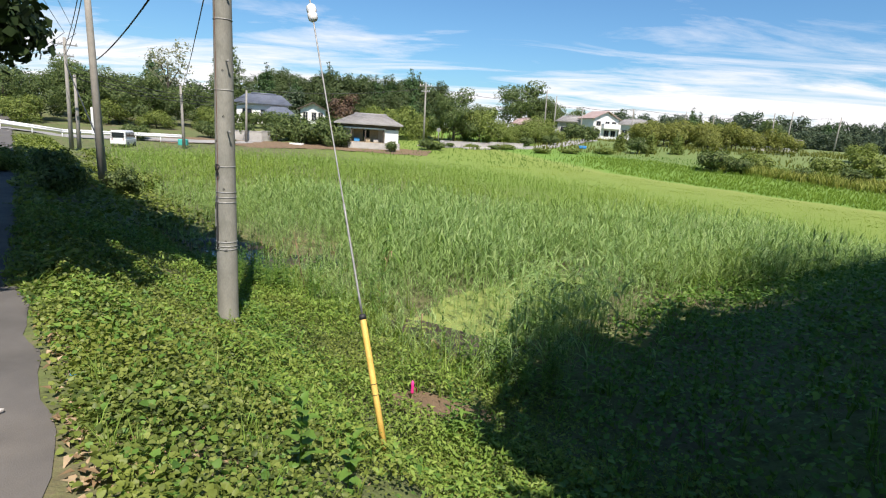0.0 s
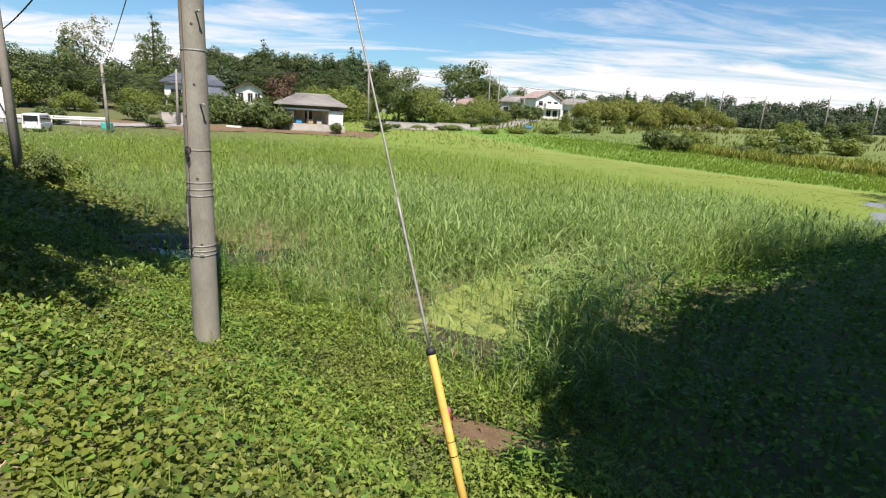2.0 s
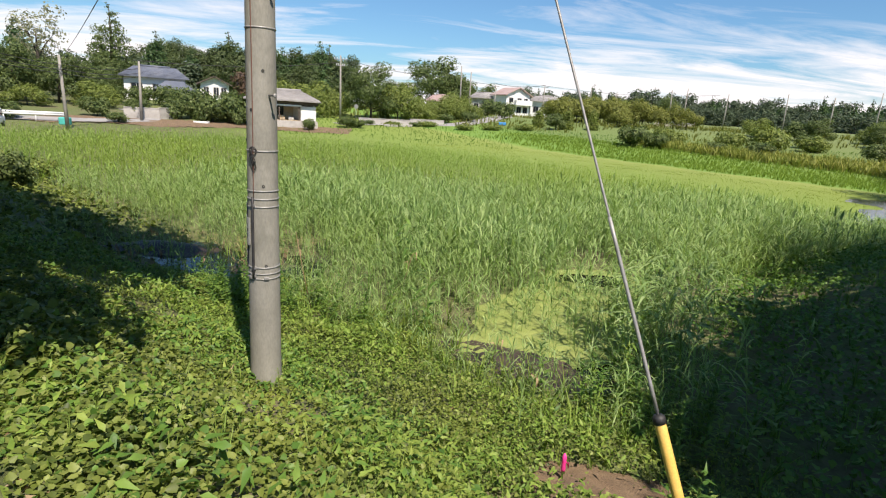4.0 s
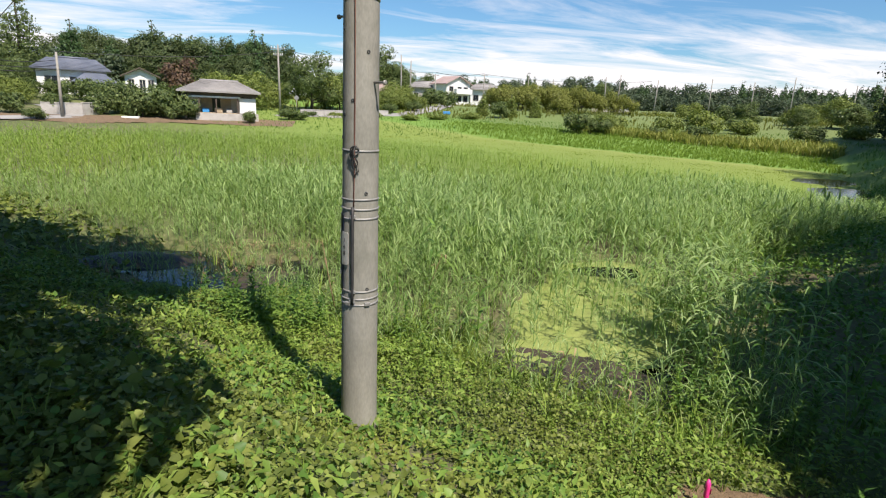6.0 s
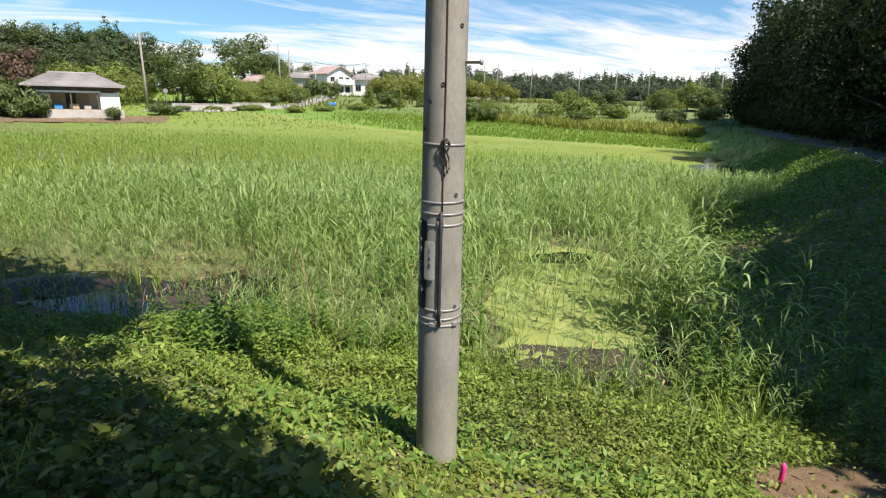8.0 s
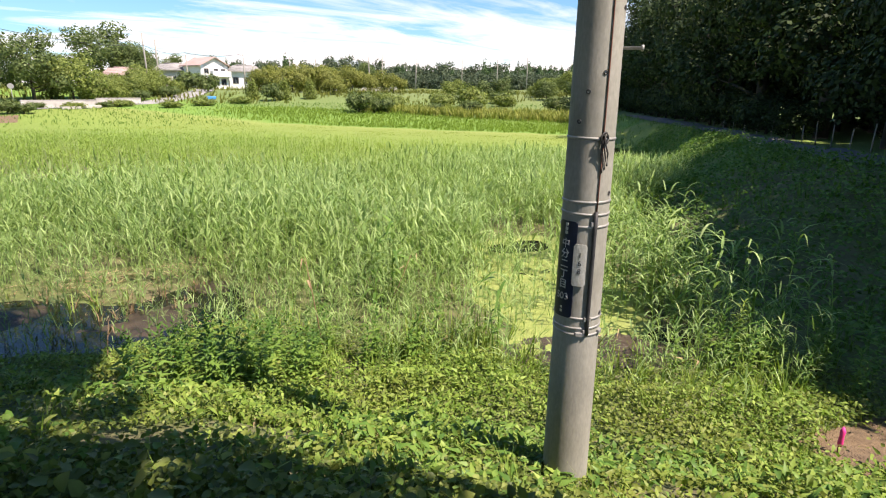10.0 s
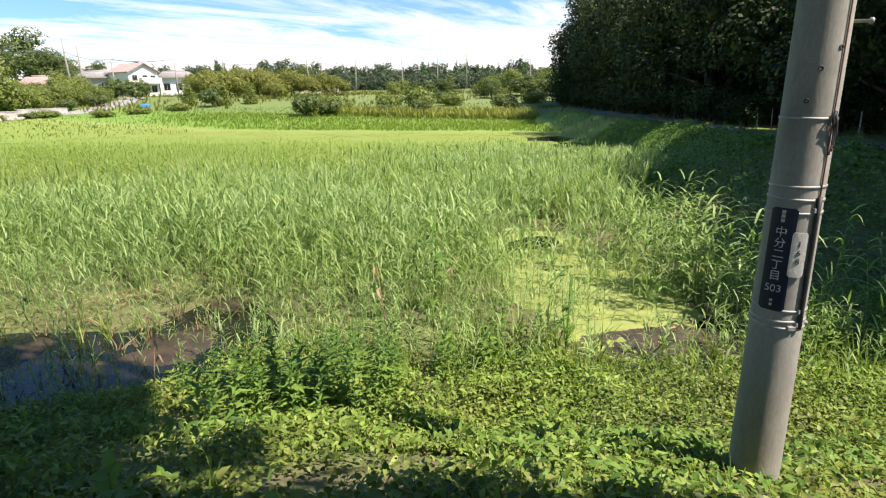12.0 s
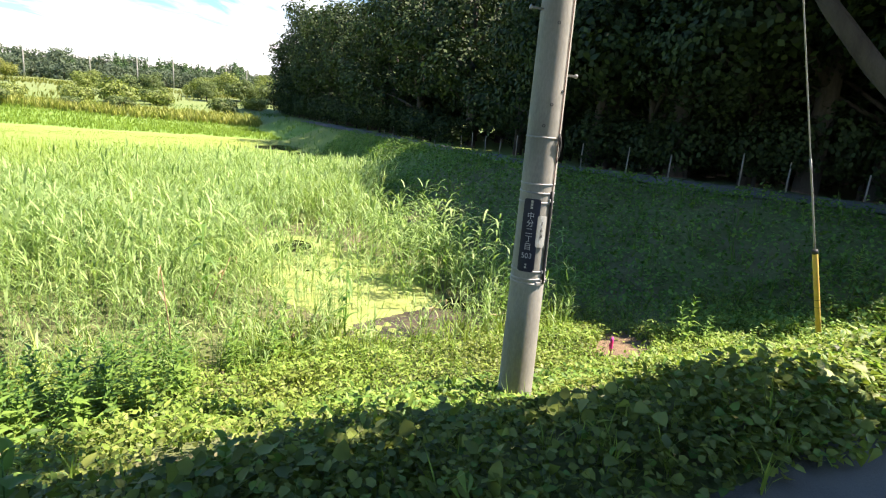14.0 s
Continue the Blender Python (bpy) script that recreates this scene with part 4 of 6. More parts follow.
x, y = sown(2.3, 4.9, -1.6, 0.1, 90, lambda x, y: np.clip(0.35 + 0.6 * waves(x, y, 5.5, 51), 0, 1), rng)
planted("bank_grass", tufts, x, y, rng.uniform(0.05, 0.14, len(x)), M_GRASS, "thin young grass on the bare soil", "grass", rng, tilt=0.3)
# herbs and stalks at the foot of the bank
sprigs = [sprig_shape(rng, 22, 1.0, 0.2, 0.3) for _ in range(5)]
herb_spots = [(-1.35, 3.9, 0.55, 46), (-0.8, 3.5, 0.45, 30), (-1.9, 4.1, 0.4, 18), (3.9, 1.0, 0.4, 16), (4.4, 0.4, 0.35, 14), (4.9, 0.1, 0.4, 12), (0.6, 3.3, 0.5, 14), (3.6, -1.6, 0.4, 8)]
hx = np.concatenate([rng.normal(px, r_, k) for px, py, r_, k in herb_spots])
hy = np.concatenate([rng.normal(py, r_ * 0.6, k) for px, py, r_, k in herb_spots])
herb_meshes = [np_mesh("herb", v, f, M_HERB) for v, f in sprigs]
for k, (px, py) in enumerate(zip(hx, hy)):
    ob = new("herb", herb_meshes[k % 5])
    size = 0.4 + 0.45 * ((k * 0.618) % 1)
    ob.matrix_world = pose(px, py, float(height(px, py)) - 0.03, 6 * math.sin(k), 6 * math.cos(k * 1.7), k * 137.5) @ Matrix.Diagonal((size, size, size, 1))
    tagged(ob, "upright dark green leafy herb beside the water", "herb", "herbs at the water's edge")


def plant(name, shape, x, y, size, lean, turn, mat, label, category, group=""):
    """One single plant that stands out from the rest."""
    v, f = shape
    ob = new(name, np_mesh(name, v, f, mat))
    ob.matrix_world = pose(x, y, float(height(x, y)) - 0.04, lean, 0, turn) @ Matrix.Diagonal((size, size, size, 1))
    return tagged(ob, label, category, group)


# single canes in front of the shaded bank
for k, (px, py, size, lean) in enumerate(((4.47, 0.13, 1.0, 4), (4.75, 0.35, 1.55, -6), (4.05, 0.85, 0.8, 6), (5.1, 0.9, 1.75, -4), (4.9, 1.6, 1.6, 5), (5.4, 0.3, 1.5, -9), (4.3, 1.5, 1.2, 4), (1.53, 2.87, 1.25, 3), (1.7, 3.2, 1.05, -5), (6.0, 1.6, 1.7, 7))):
    plant("cane", canes[k % 5], px, py, size, lean, k * 77, M_REED, "single tall cane with long drooping blades", "reed", "canes at the bank foot")
# broad-bladed canes that stand over duckweed and reeds; darker leaf colour for shade
cane_rng = np.random.default_rng(31)
shade_canes = [reed_shape(11, 4, 1.0, cane_rng, 1.7, False, (0.2, 0.33), (0.5, 1.2), (0.5, 1.05)) for _ in range(3)]
for k, (px, py, size, lean) in enumerate(((1.76, 2.76, 1.3, 3), (1.62, 2.62, 0.95, -6), (1.46, 4.9, 1.55, -4), (0.78, 4.12, 1.25, 5), (4.45, 1.75, 1.25, -5), (5.0, 1.2, 1.4, 4))):
    plant("cane", shade_canes[k % 3], px, py, size, lean, k * 61, M_HERB, "tall cane with broad drooping blades in dark shade-toned green", "reed", "canes at the bank foot")
# big-leaved saplings near the lane, and light spiky weeds
sap_leaf = np_mesh("leaf", *heart_shape(0.66, 0.06, 0.3), M_HERB)


def sapling(x, y, size, lean, turn):
    """A stalk with broad leaves set round it, each a part."""
    t = thing("sapling", pose(x, y, float(height(x, y)) - 0.04, lean, 0, turn) @ Matrix.Diagonal((size, size, size, 1)), "leafy sapling with broad dull green leaves", "sapling", "saplings by the lane")
    part("stem", tube(bmesh.new(), [(0, 0, 0), (0.01, 0, 0.4), (0.02, 0.01, 0.8)], [0.011, 0.009, 0.005], 6), M_HERB, t)
    for k in range(15):
        f = k / 14
        leaf_ob = fit_part("leaf", sap_leaf, M_HERB, t)
        long = 0.25 * (1.0 - 0.45 * f)
        leaf_ob.matrix_local = pose(0.02 * f, 0.01 * f, 0.14 + 0.66 * f, 10 + 40 * f - 22 * math.sin(k * 2.7), 9 * math.sin(k * 1.9), k * 137.5 + turn) @ Matrix.Diagonal((long, long, long, 1))


for k, (px, py, size) in enumerate(((2.62, -4.25, 0.75), (2.9, -4.05, 0.6), (-2.9, 0.6, 0.5), (-3.3, 1.3, 0.55), (4.92, -2.39, 0.5))):
    sapling(px, py, size, 5 * math.sin(k * 2.0), k * 97)
spiky = sprig_shape(rng, 46, 0.9, 0.16, 0.2)
for k, (px, py, size) in enumerate(((4.1, 0.99, 1.0), (4.4, 0.75, 0.7), (3.85, 1.15, 0.6), (7.0, -4.4, 0.9), (1.0, 0.85, 0.5), (6.6, -3.9, 0.7), (4.7, -0.2, 0.6), (0.2, -0.35, 0.35))):
    plant("weed", spiky, px, py, size, 6 * math.cos(k * 1.3), k * 57, M_GRASS, "upright light green weed with narrow leaves", "weed", "weeds on the bank")
# pale dead stalks leaning in the reeds
for k, (px, py, tall, lean, turn) in enumerate(((-0.13, 3.81, 1.5, 12, -60), (1.27, 4.82, 1.1, 25, 40), (2.6, 2.2, 0.9, 35, 10), (0.9, 3.3, 0.5, 60, 80), (-2.4, 4.9, 0.7, 20, 150), (3.2, 1.4, 0.8, 50, -20))):
    t = thing("dead_stalk", pose(px, py, float(height(px, py)) - 0.05, lean, 0, turn), "pale dry reed stalk leaning over", "reed stalk", "dead stalks")
    part("stem", tube(bmesh.new(), [(0, 0, 0), (0.02, 0, tall * 0.5), (0, 0.03, tall)], [0.009, 0.008, 0.004], 6), M_STRAW, t)
    for j in range(3):
        v, f = ribbon([np.array((0, 0, 0.0)), np.array((0.05, 0.02, 0.1)), np.array((0.13, 0.03, 0.06 - 0.05 * j))], [0.02, 0.025], np.array((0, 1, 0)))
        leaf_ob = fit_part("leaf", np_mesh("leaf", v, f, M_STRAW if j else M_HERB), M_STRAW, t)
        leaf_ob.matrix_local = pose(0, 0.02, tall * (0.5 + 0.22 * j), 0, 0, j * 130)

# dead stalks and dry litter
litter = ribbon([np.array((0, 0, 0.01)), np.array((0.5, 0.03, 0.05)), np.array((1.0, 0.0, 0.01))], [0.045, 0.05], np.array((0, 1, 0)))
x, y = sown(-8, 6, -7, 10, 55, lambda x, y: 0.05 * (road_uv(x, y)[1] > 0.3) + 0.4 * np.exp(-((road_uv(x, y)[1] - 0.35) / 0.1) ** 2) * (x > 0.2) + 1.3 * np.exp(-(((x + 3.4) / 3.2) ** 2 + ((y - 8.7) / 0.6) ** 2)) + 1.0 * np.exp(-(((x + 3.0) / 2.5) ** 2 + ((y - 6.6) / 1.4) ** 2)) * (0.5 + 0.5 * waves(x, y, 2.2, 29)) + 0.8 * np.exp(-(((x + 1.1) / 0.6) ** 2 + ((y - 1.3) / 0.35) ** 2)) + 0.5 * np.exp(-(((x - 7.6) / 1.3) ** 2 + ((y - 8.0) / 0.5) ** 2)), rng)
planted("dry_litter", [litter], x, y, rng.uniform(0.08, 0.3, len(x)), M_STRAW, "dry straw-coloured leaf litter", "litter", rng, sink=-0.02, tilt=0.1)

dead_leaf = leaf_shape(0.5, 0.14, 0.2)
x, y = sown(-2, 5, -7, -1, 420, lambda x, y: np.clip(np.exp(-((road_uv(x, y)[1] - 0.22) / 0.11) ** 2) * (0.45 + 0.5 * waves(x, y, 2.1, 27)) * (road_uv(x, y)[1] > 0.12) + 0.9 * (road_uv(x, y)[1] > 0.15) * np.exp(-(((x - 2.2) / 0.45) ** 2 + ((y + 5.1) / 0.4) ** 2)), 0, 1), rng)
planted("dry_litter", [dead_leaf], x, y, rng.uniform(0.035, 0.1, len(x)), M_STRAW, "pale dry leaves along the edge of the lane", "litter", rng, sink=-0.03, tilt=0.35)

# dead stubble standing in the pools
stubble = [tuft_shape(6, 1.0, rng, 0.05) for _ in range(4)]
x, y = sown(-7, 1, 4.6, 9.5, 26, lambda x, y: np.clip(open_water(x, y) * (0.3 + 0.9 * waves(x, y, 2.4, 37)), 0, 1), rng)
planted("reed_stubble", stubble, x, y, rng.uniform(0.15, 0.42, len(x)), M_STRAW, "brown dead reed stubble standing in the pools", "reeds", rng, tilt=0.3)

x, y = sown(-3.4, 0.2, 7.1, 10.8, 160, straw_strip, rng)
planted("dry_litter", [litter], x, y, rng.uniform(0.1, 0.34, len(x)), M_STRAW, "drift of washed-up dead reed straw", "litter", rng, tilt=0.16, z=np.maximum(height(x, y), WATER_Z) + rng.uniform(0.0, 0.07, len(x)))

# the wooded bank: low creepers and grass, in darker herb leaf to deepen the shade
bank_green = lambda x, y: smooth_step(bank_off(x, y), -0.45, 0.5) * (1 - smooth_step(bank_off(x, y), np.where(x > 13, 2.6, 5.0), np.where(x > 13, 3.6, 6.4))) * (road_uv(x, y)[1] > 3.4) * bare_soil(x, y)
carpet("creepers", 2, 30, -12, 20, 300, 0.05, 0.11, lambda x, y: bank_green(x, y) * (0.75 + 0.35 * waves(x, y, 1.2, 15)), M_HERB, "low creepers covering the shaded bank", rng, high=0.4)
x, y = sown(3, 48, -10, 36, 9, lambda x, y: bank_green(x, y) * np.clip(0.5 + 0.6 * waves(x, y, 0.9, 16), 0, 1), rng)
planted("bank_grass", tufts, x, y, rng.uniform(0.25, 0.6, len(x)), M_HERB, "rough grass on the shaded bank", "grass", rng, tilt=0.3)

# ---- trees ----
def crown_points(blobs, count, r):
    """Places through and mostly near the skin of overlapping uneven masses."""
    vol = np.array([b[3] * b[4] * b[5] for b in blobs]) ** 0.67
    pick = r.choice(len(blobs), count, p=vol / vol.sum())
    b = np.array(blobs)[pick]
    d = r.normal(size=(count, 3))
    d /= np.linalg.norm(d, axis=1)[:, None]
    k = r.uniform(0.35, 1.0, count) ** 0.4 * (1 + 0.14 * np.sin(d[:, 0] * 7 + b[:, 0]) * np.sin(d[:, 2] * 6 + b[:, 1]))
    return b[:, :3] + d * b[:, 3:6] * k[:, None], d


def clumps(points, out, size, r, per=3):
    """Small leaf pieces round each place, turned roughly outwards and upwards."""
    shape = (np.array([(-0.5, 0, 0), (0.0, -0.35, 0.08), (0.5, 0.02, 0), (0.03, 0.4, -0.06)]), np.array([(0, 1, 3), (1, 2, 3)]))
    p = np.repeat(points, per, 0) + r.normal(0, size * 0.55, (len(points) * per, 3))
    n = len(p)
    z = np.repeat(out, per, 0) + np.array((0, 0, 0.25)) + r.normal(0, 0.33, (n, 3))
    z /= np.linalg.norm(z, axis=1)[:, None]
    x = np.cross(z, r.normal(size=(n, 3)))
    x /= np.linalg.norm(x, axis=1)[:, None]
    return scatter(shape, p, np.stack([x, np.cross(z, x), z], -1), size * r.uniform(0.55, 1.3, n))


def blobs_for(shape, h, w, r):
    """Masses that make up a crown of height h and half-width w over a base at 0."""
    if shape == "broad":
        out = [(0, 0, h * 0.56, w * 0.70, w * 0.70, h * 0.36)]
        for k in range(12):
            a, lift = k * 2.4 + r.uniform(-0.4, 0.4), (0.22, 0.3, 0.45, 0.6, 0.75, 0.3, 0.5, 0.7, 0.88, 0.36, 0.56, 0.8)[k]
            rad = w * (0.62 if lift < 0.6 else 0.42) * r.uniform(0.8, 1.15)
            s = w * r.uniform(0.28, 0.44)
            out.append((rad * math.cos(a), rad * math.sin(a), h * lift, s, s, s * 0.8))
        return out
    if shape == "bush":
        out = []
        for k in range(7):
            a = k * 2.4
            s = w * r.uniform(0.34, 0.5)
            out.append((w * 0.55 * math.cos(a) * r.uniform(0.3, 1), w * 0.55 * math.sin(a) * r.uniform(0.3, 1), h * r.uniform(0.28, 0.66), s, s, h * 0.33))
        return out
    out = []
    tiers = 11
    for k in range(tiers):
        f = k / (tiers - 1)
        rad = w * (1 - f) ** (0.9 if shape == "conifer" else 0.6) + 0.05 * w
        low = 0.16 if shape == "conifer" else 0.08
        for j in range(5 if f < 0.75 else 2):
            a = j * math.tau / 5 + k * 0.7
            s = rad * r.uniform(0.34, 0.6)
            out.append((rad * 0.55 * math.cos(a), rad * 0.55 * math.sin(a), h * (low + (0.96 - low) * f), s, s, max(s * 0.45, h * 0.035)))
    return out


def make_tree(name, shape, h, w, count, size, mat, label, category, r, m=Matrix(), clear=0.0, group=""):
    """A tapered trunk with limbs, and a crown of many small leaf clumps with gaps."""
    t = thing(name, m, label, category, group)
    bm = bmesh.new()
    blobs = blobs_for(shape, h - clear, w, r)
    blobs = [(a, b, c + clear, d, e, f) for a, b, c, d, e, f in blobs]
    top = 0.97 if shape in ("conifer", "cone") else 0.72
    tr = max(0.05, 0.022 * h)
    bend = r.normal(0, 0.02 * h, 2)
    tube(bm, [(0, 0, -0.3), (bend[0] * 0.3, bend[1] * 0.3, h * 0.25 * top), (bend[0], bend[1], h * 0.6 * top), (bend[0] * 1.2, bend[1], h * top)], [tr * 1.25, tr, tr * 0.65, tr * 0.12], 8)
    for b in blobs[1:9]:
        z0 = min(b[2] * 0.6, h * 0.5)
        tube(bm, [(bend[0] * 0.5, bend[1] * 0.5, z0), (b[0] * 0.5, b[1] * 0.5, (z0 + b[2]) * 0.52), (b[0], b[1], b[2])], [tr * 0.45, tr * 0.3, tr * 0.08], 6)
    part("trunk", bm, M_BARK, t)
    p, d = crown_points(blobs, count, r)
    v, f = clumps(p, d, size, r)
    fit_part("crown", np_mesh("crown", v, f, mat), mat, t)
    return t


def put(tree, x, y, scale=1.0, turn=0.0, tall=1.0, sink=0.0):
    z = float(height(x, y)) - sink
    return copy_thing(tree, pose(x, y, z, 0, 0, turn) @ Matrix.Diagonal((scale, scale, scale * tall, 1)))


def at_place(x, y, sink=0.0):
    return pose(x, y, float(height(x, y)) - sink)


tr_rng = np.random.default_rng(21)
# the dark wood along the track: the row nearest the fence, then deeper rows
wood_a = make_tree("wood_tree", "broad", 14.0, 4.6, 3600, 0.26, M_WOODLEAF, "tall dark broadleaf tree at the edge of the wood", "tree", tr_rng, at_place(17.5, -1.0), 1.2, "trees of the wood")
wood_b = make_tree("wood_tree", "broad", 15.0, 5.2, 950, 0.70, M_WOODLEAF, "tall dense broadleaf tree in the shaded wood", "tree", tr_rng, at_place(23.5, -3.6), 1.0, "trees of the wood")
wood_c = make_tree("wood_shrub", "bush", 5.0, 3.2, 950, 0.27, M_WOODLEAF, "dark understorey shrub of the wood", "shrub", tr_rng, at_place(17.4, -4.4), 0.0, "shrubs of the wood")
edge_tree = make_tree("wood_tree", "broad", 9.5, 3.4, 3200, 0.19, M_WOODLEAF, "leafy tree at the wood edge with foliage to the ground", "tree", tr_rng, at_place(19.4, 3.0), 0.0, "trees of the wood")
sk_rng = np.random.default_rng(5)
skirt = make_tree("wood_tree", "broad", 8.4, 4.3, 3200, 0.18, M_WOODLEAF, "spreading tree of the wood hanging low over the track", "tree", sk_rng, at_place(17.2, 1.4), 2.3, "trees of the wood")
for k, (px, py) in enumerate(along(BANK[1:5], -4.7, 3.0)):
    put(skirt, px + sk_rng.normal(0, 0.4), py + sk_rng.normal(0, 0.4), sk_rng.uniform(0.9, 1.08), k * 67, sk_rng.uniform(0.9, 1.1))
for k, (px, py) in enumerate(along(BANK[1:5], -4.5, 1.7)):
    put(wood_c, px, py, sk_rng.uniform(0.5, 0.75), k * 53, sk_rng.uniform(0.8, 1.15))
for k, (px, py) in enumerate(along(BANK[2:5], -7.2, 3.2)):
    put(edge_tree, px + tr_rng.normal(0, 0.4), py + tr_rng.normal(0, 0.4), tr_rng.uniform(0.95, 1.2), k * 67, tr_rng.uniform(0.95, 1.2))
for k, (px, py) in enumerate(along(BANK[4:6], -5.4, 3.4)):
    put(edge_tree, px, py, tr_rng.uniform(1.0, 1.15), k * 67, tr_rng.uniform(0.95, 1.1))
for k, (px, py) in enumerate(along(BANK[5:9], -4.8, 4.4)):
    put(edge_tree, px + tr_rng.normal(0, 0.4), py + tr_rng.normal(0, 0.4), tr_rng.uniform(1.2, 1.4), k * 67, tr_rng.uniform(0.95, 1.1))
for k, (px, py) in enumerate(along(BANK[5:9], -3.4, 2.6)):
    put(wood_c, px, py, tr_rng.uniform(0.5, 0.75), k * 41, tr_rng.uniform(0.8, 1.2))
for k, (px, py) in enumerate(along(BANK[1:6], -6.6, 2.2)):
    put(wood_c, px, py, tr_rng.uniform(0.3, 0.62), k * 41, tr_rng.uniform(0.8, 1.2))
for k, (px, py) in enumerate(along(BANK[:9], -10.5, 4.6)):
    put(wood_b, px + tr_rng.normal(0, 1), py + tr_rng.normal(0, 1), tr_rng.uniform(0.8, 0.98), k * 53, 1.0, 0.5)
    put(wood_c, px - 1.5, py + 1.4, 1.5, k * 77, 1.2)
for k, (px, py) in enumerate(along(BANK[:8], -15.5, 5.0)):
    put(wood_b, px, py, 1.15, k * 31, 1.0, 2.0)
    put(wood_c, px + 1, py - 1, 2.0, k * 59, 1.5)
for k, (px, py) in enumerate(along(BANK[1:8], -21.0, 7.0)):
    put(wood_b, px, py, 1.4, k * 31, 0.9, 3.0)
# trees at the corner of the lane and the track, and over the lane
for px, py, s, turn in ((10.8, -8.6, 0.95, 10), (12.5, -13.0, 1.1, 80), (14.5, -8.0, 1.0, 140), (14.2, -5.0, 0.95, 15), (15.7, -1.5, 0.95, 95)):
    put(wood_a, px, py, s, turn)
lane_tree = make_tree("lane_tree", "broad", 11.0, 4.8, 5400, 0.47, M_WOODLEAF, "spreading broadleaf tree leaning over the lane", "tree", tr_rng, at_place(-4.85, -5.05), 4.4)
put(lane_tree, 11.3, -7.7, 1.12, 150)
# two more copies out of view, sized and placed for the shade they cast
put(lane_tree, -5.05, -3.1, 1.22, 260)
put(lane_tree, -6.9, -1.8, 1.32, 75)
put(lane_tree, -9.0, -6.5, 1.0, 120)
put(lane_tree, -14.0, 6.4, 1.0, 220)
put(lane_tree, -20.0, 13.0, 1.0, 20)

# far trees
round_a = make_tree("broadleaf_tree", "broad", 8.2, 4.2, 3100, 0.25, M_BROADLEAF, "rounded dark green tree behind the fields", "tree", tr_rng, at_place(-3.3, 80.5))
round_b = make_tree("broadleaf_tree", "broad", 5.4, 4.4, 2300, 0.27, M_YOUNGLEAF, "low spreading light green tree", "tree", tr_rng, at_place(0.7, 82.5))
round_far = make_tree("broadleaf_tree", "broad", 9.0, 4.2, 560, 0.6, M_HAZYLEAF, "distant rounded green tree on the horizon", "tree", tr_rng, at_place(70, 150))
cedar_far = make_tree("cedar_tree", "conifer", 12.0, 2.6, 900, 0.48, M_CONIFER, "distant dark pointed cedar", "tree", tr_rng, at_place(90, 205), 0.2)
orchard = make_tree("orchard_tree", "broad", 3.9, 3.4, 1800, 0.24, M_OLIVELEAF, "low olive-green orchard tree with flat crown", "tree", tr_rng, at_place(29.8, 97.0), 0.7, "orchard trees")
cedar = make_tree("cedar_tree", "conifer", 11.0, 3.4, 2200, 0.36, M_CONIFER, "tall dark pointed cedar", "tree", tr_rng, at_place(-41, 98), 0.3)
cone = make_tree("clipped_conifer", "cone", 3.6, 1.1, 900, 0.2, M_YOUNGLEAF, "small pointed light green conifer", "tree", tr_rng, at_place(26.5, 80.0))
shrub = make_tree("shrub", "bush", 2.6, 2.2, 900, 0.24, M_BROADLEAF, "rounded dark green shrub", "shrub", tr_rng, at_place(28.2, 59.2))
shrub_l = make_tree("shrub", "bush", 2.2, 2.4, 900, 0.24, M_YOUNGLEAF, "loose light green shrub", "shrub", tr_rng, at_place(34.5, 62.5))
make_tree("ginkgo_tree", "cone", 14.0, 4.6, 4200, 0.30, M_BROADLEAF, "big dense cone-shaped green tree behind the houses", "tree", tr_rng, at_place(-45.5, 92.0))
plum = make_tree("purple_tree", "broad", 6.0, 3.0, 900, 0.36, M_PLUM, "dark purple-leaved tree beside a house", "tree", tr_rng, at_place(-21.5, 82.0))
bare = make_tree("thin_tree", "broad", 12.0, 4.4, 520, 0.34, M_BARE, "tall pale tree with thin grey foliage", "tree", tr_rng, at_place(-46.0, 74.0), 2.0)
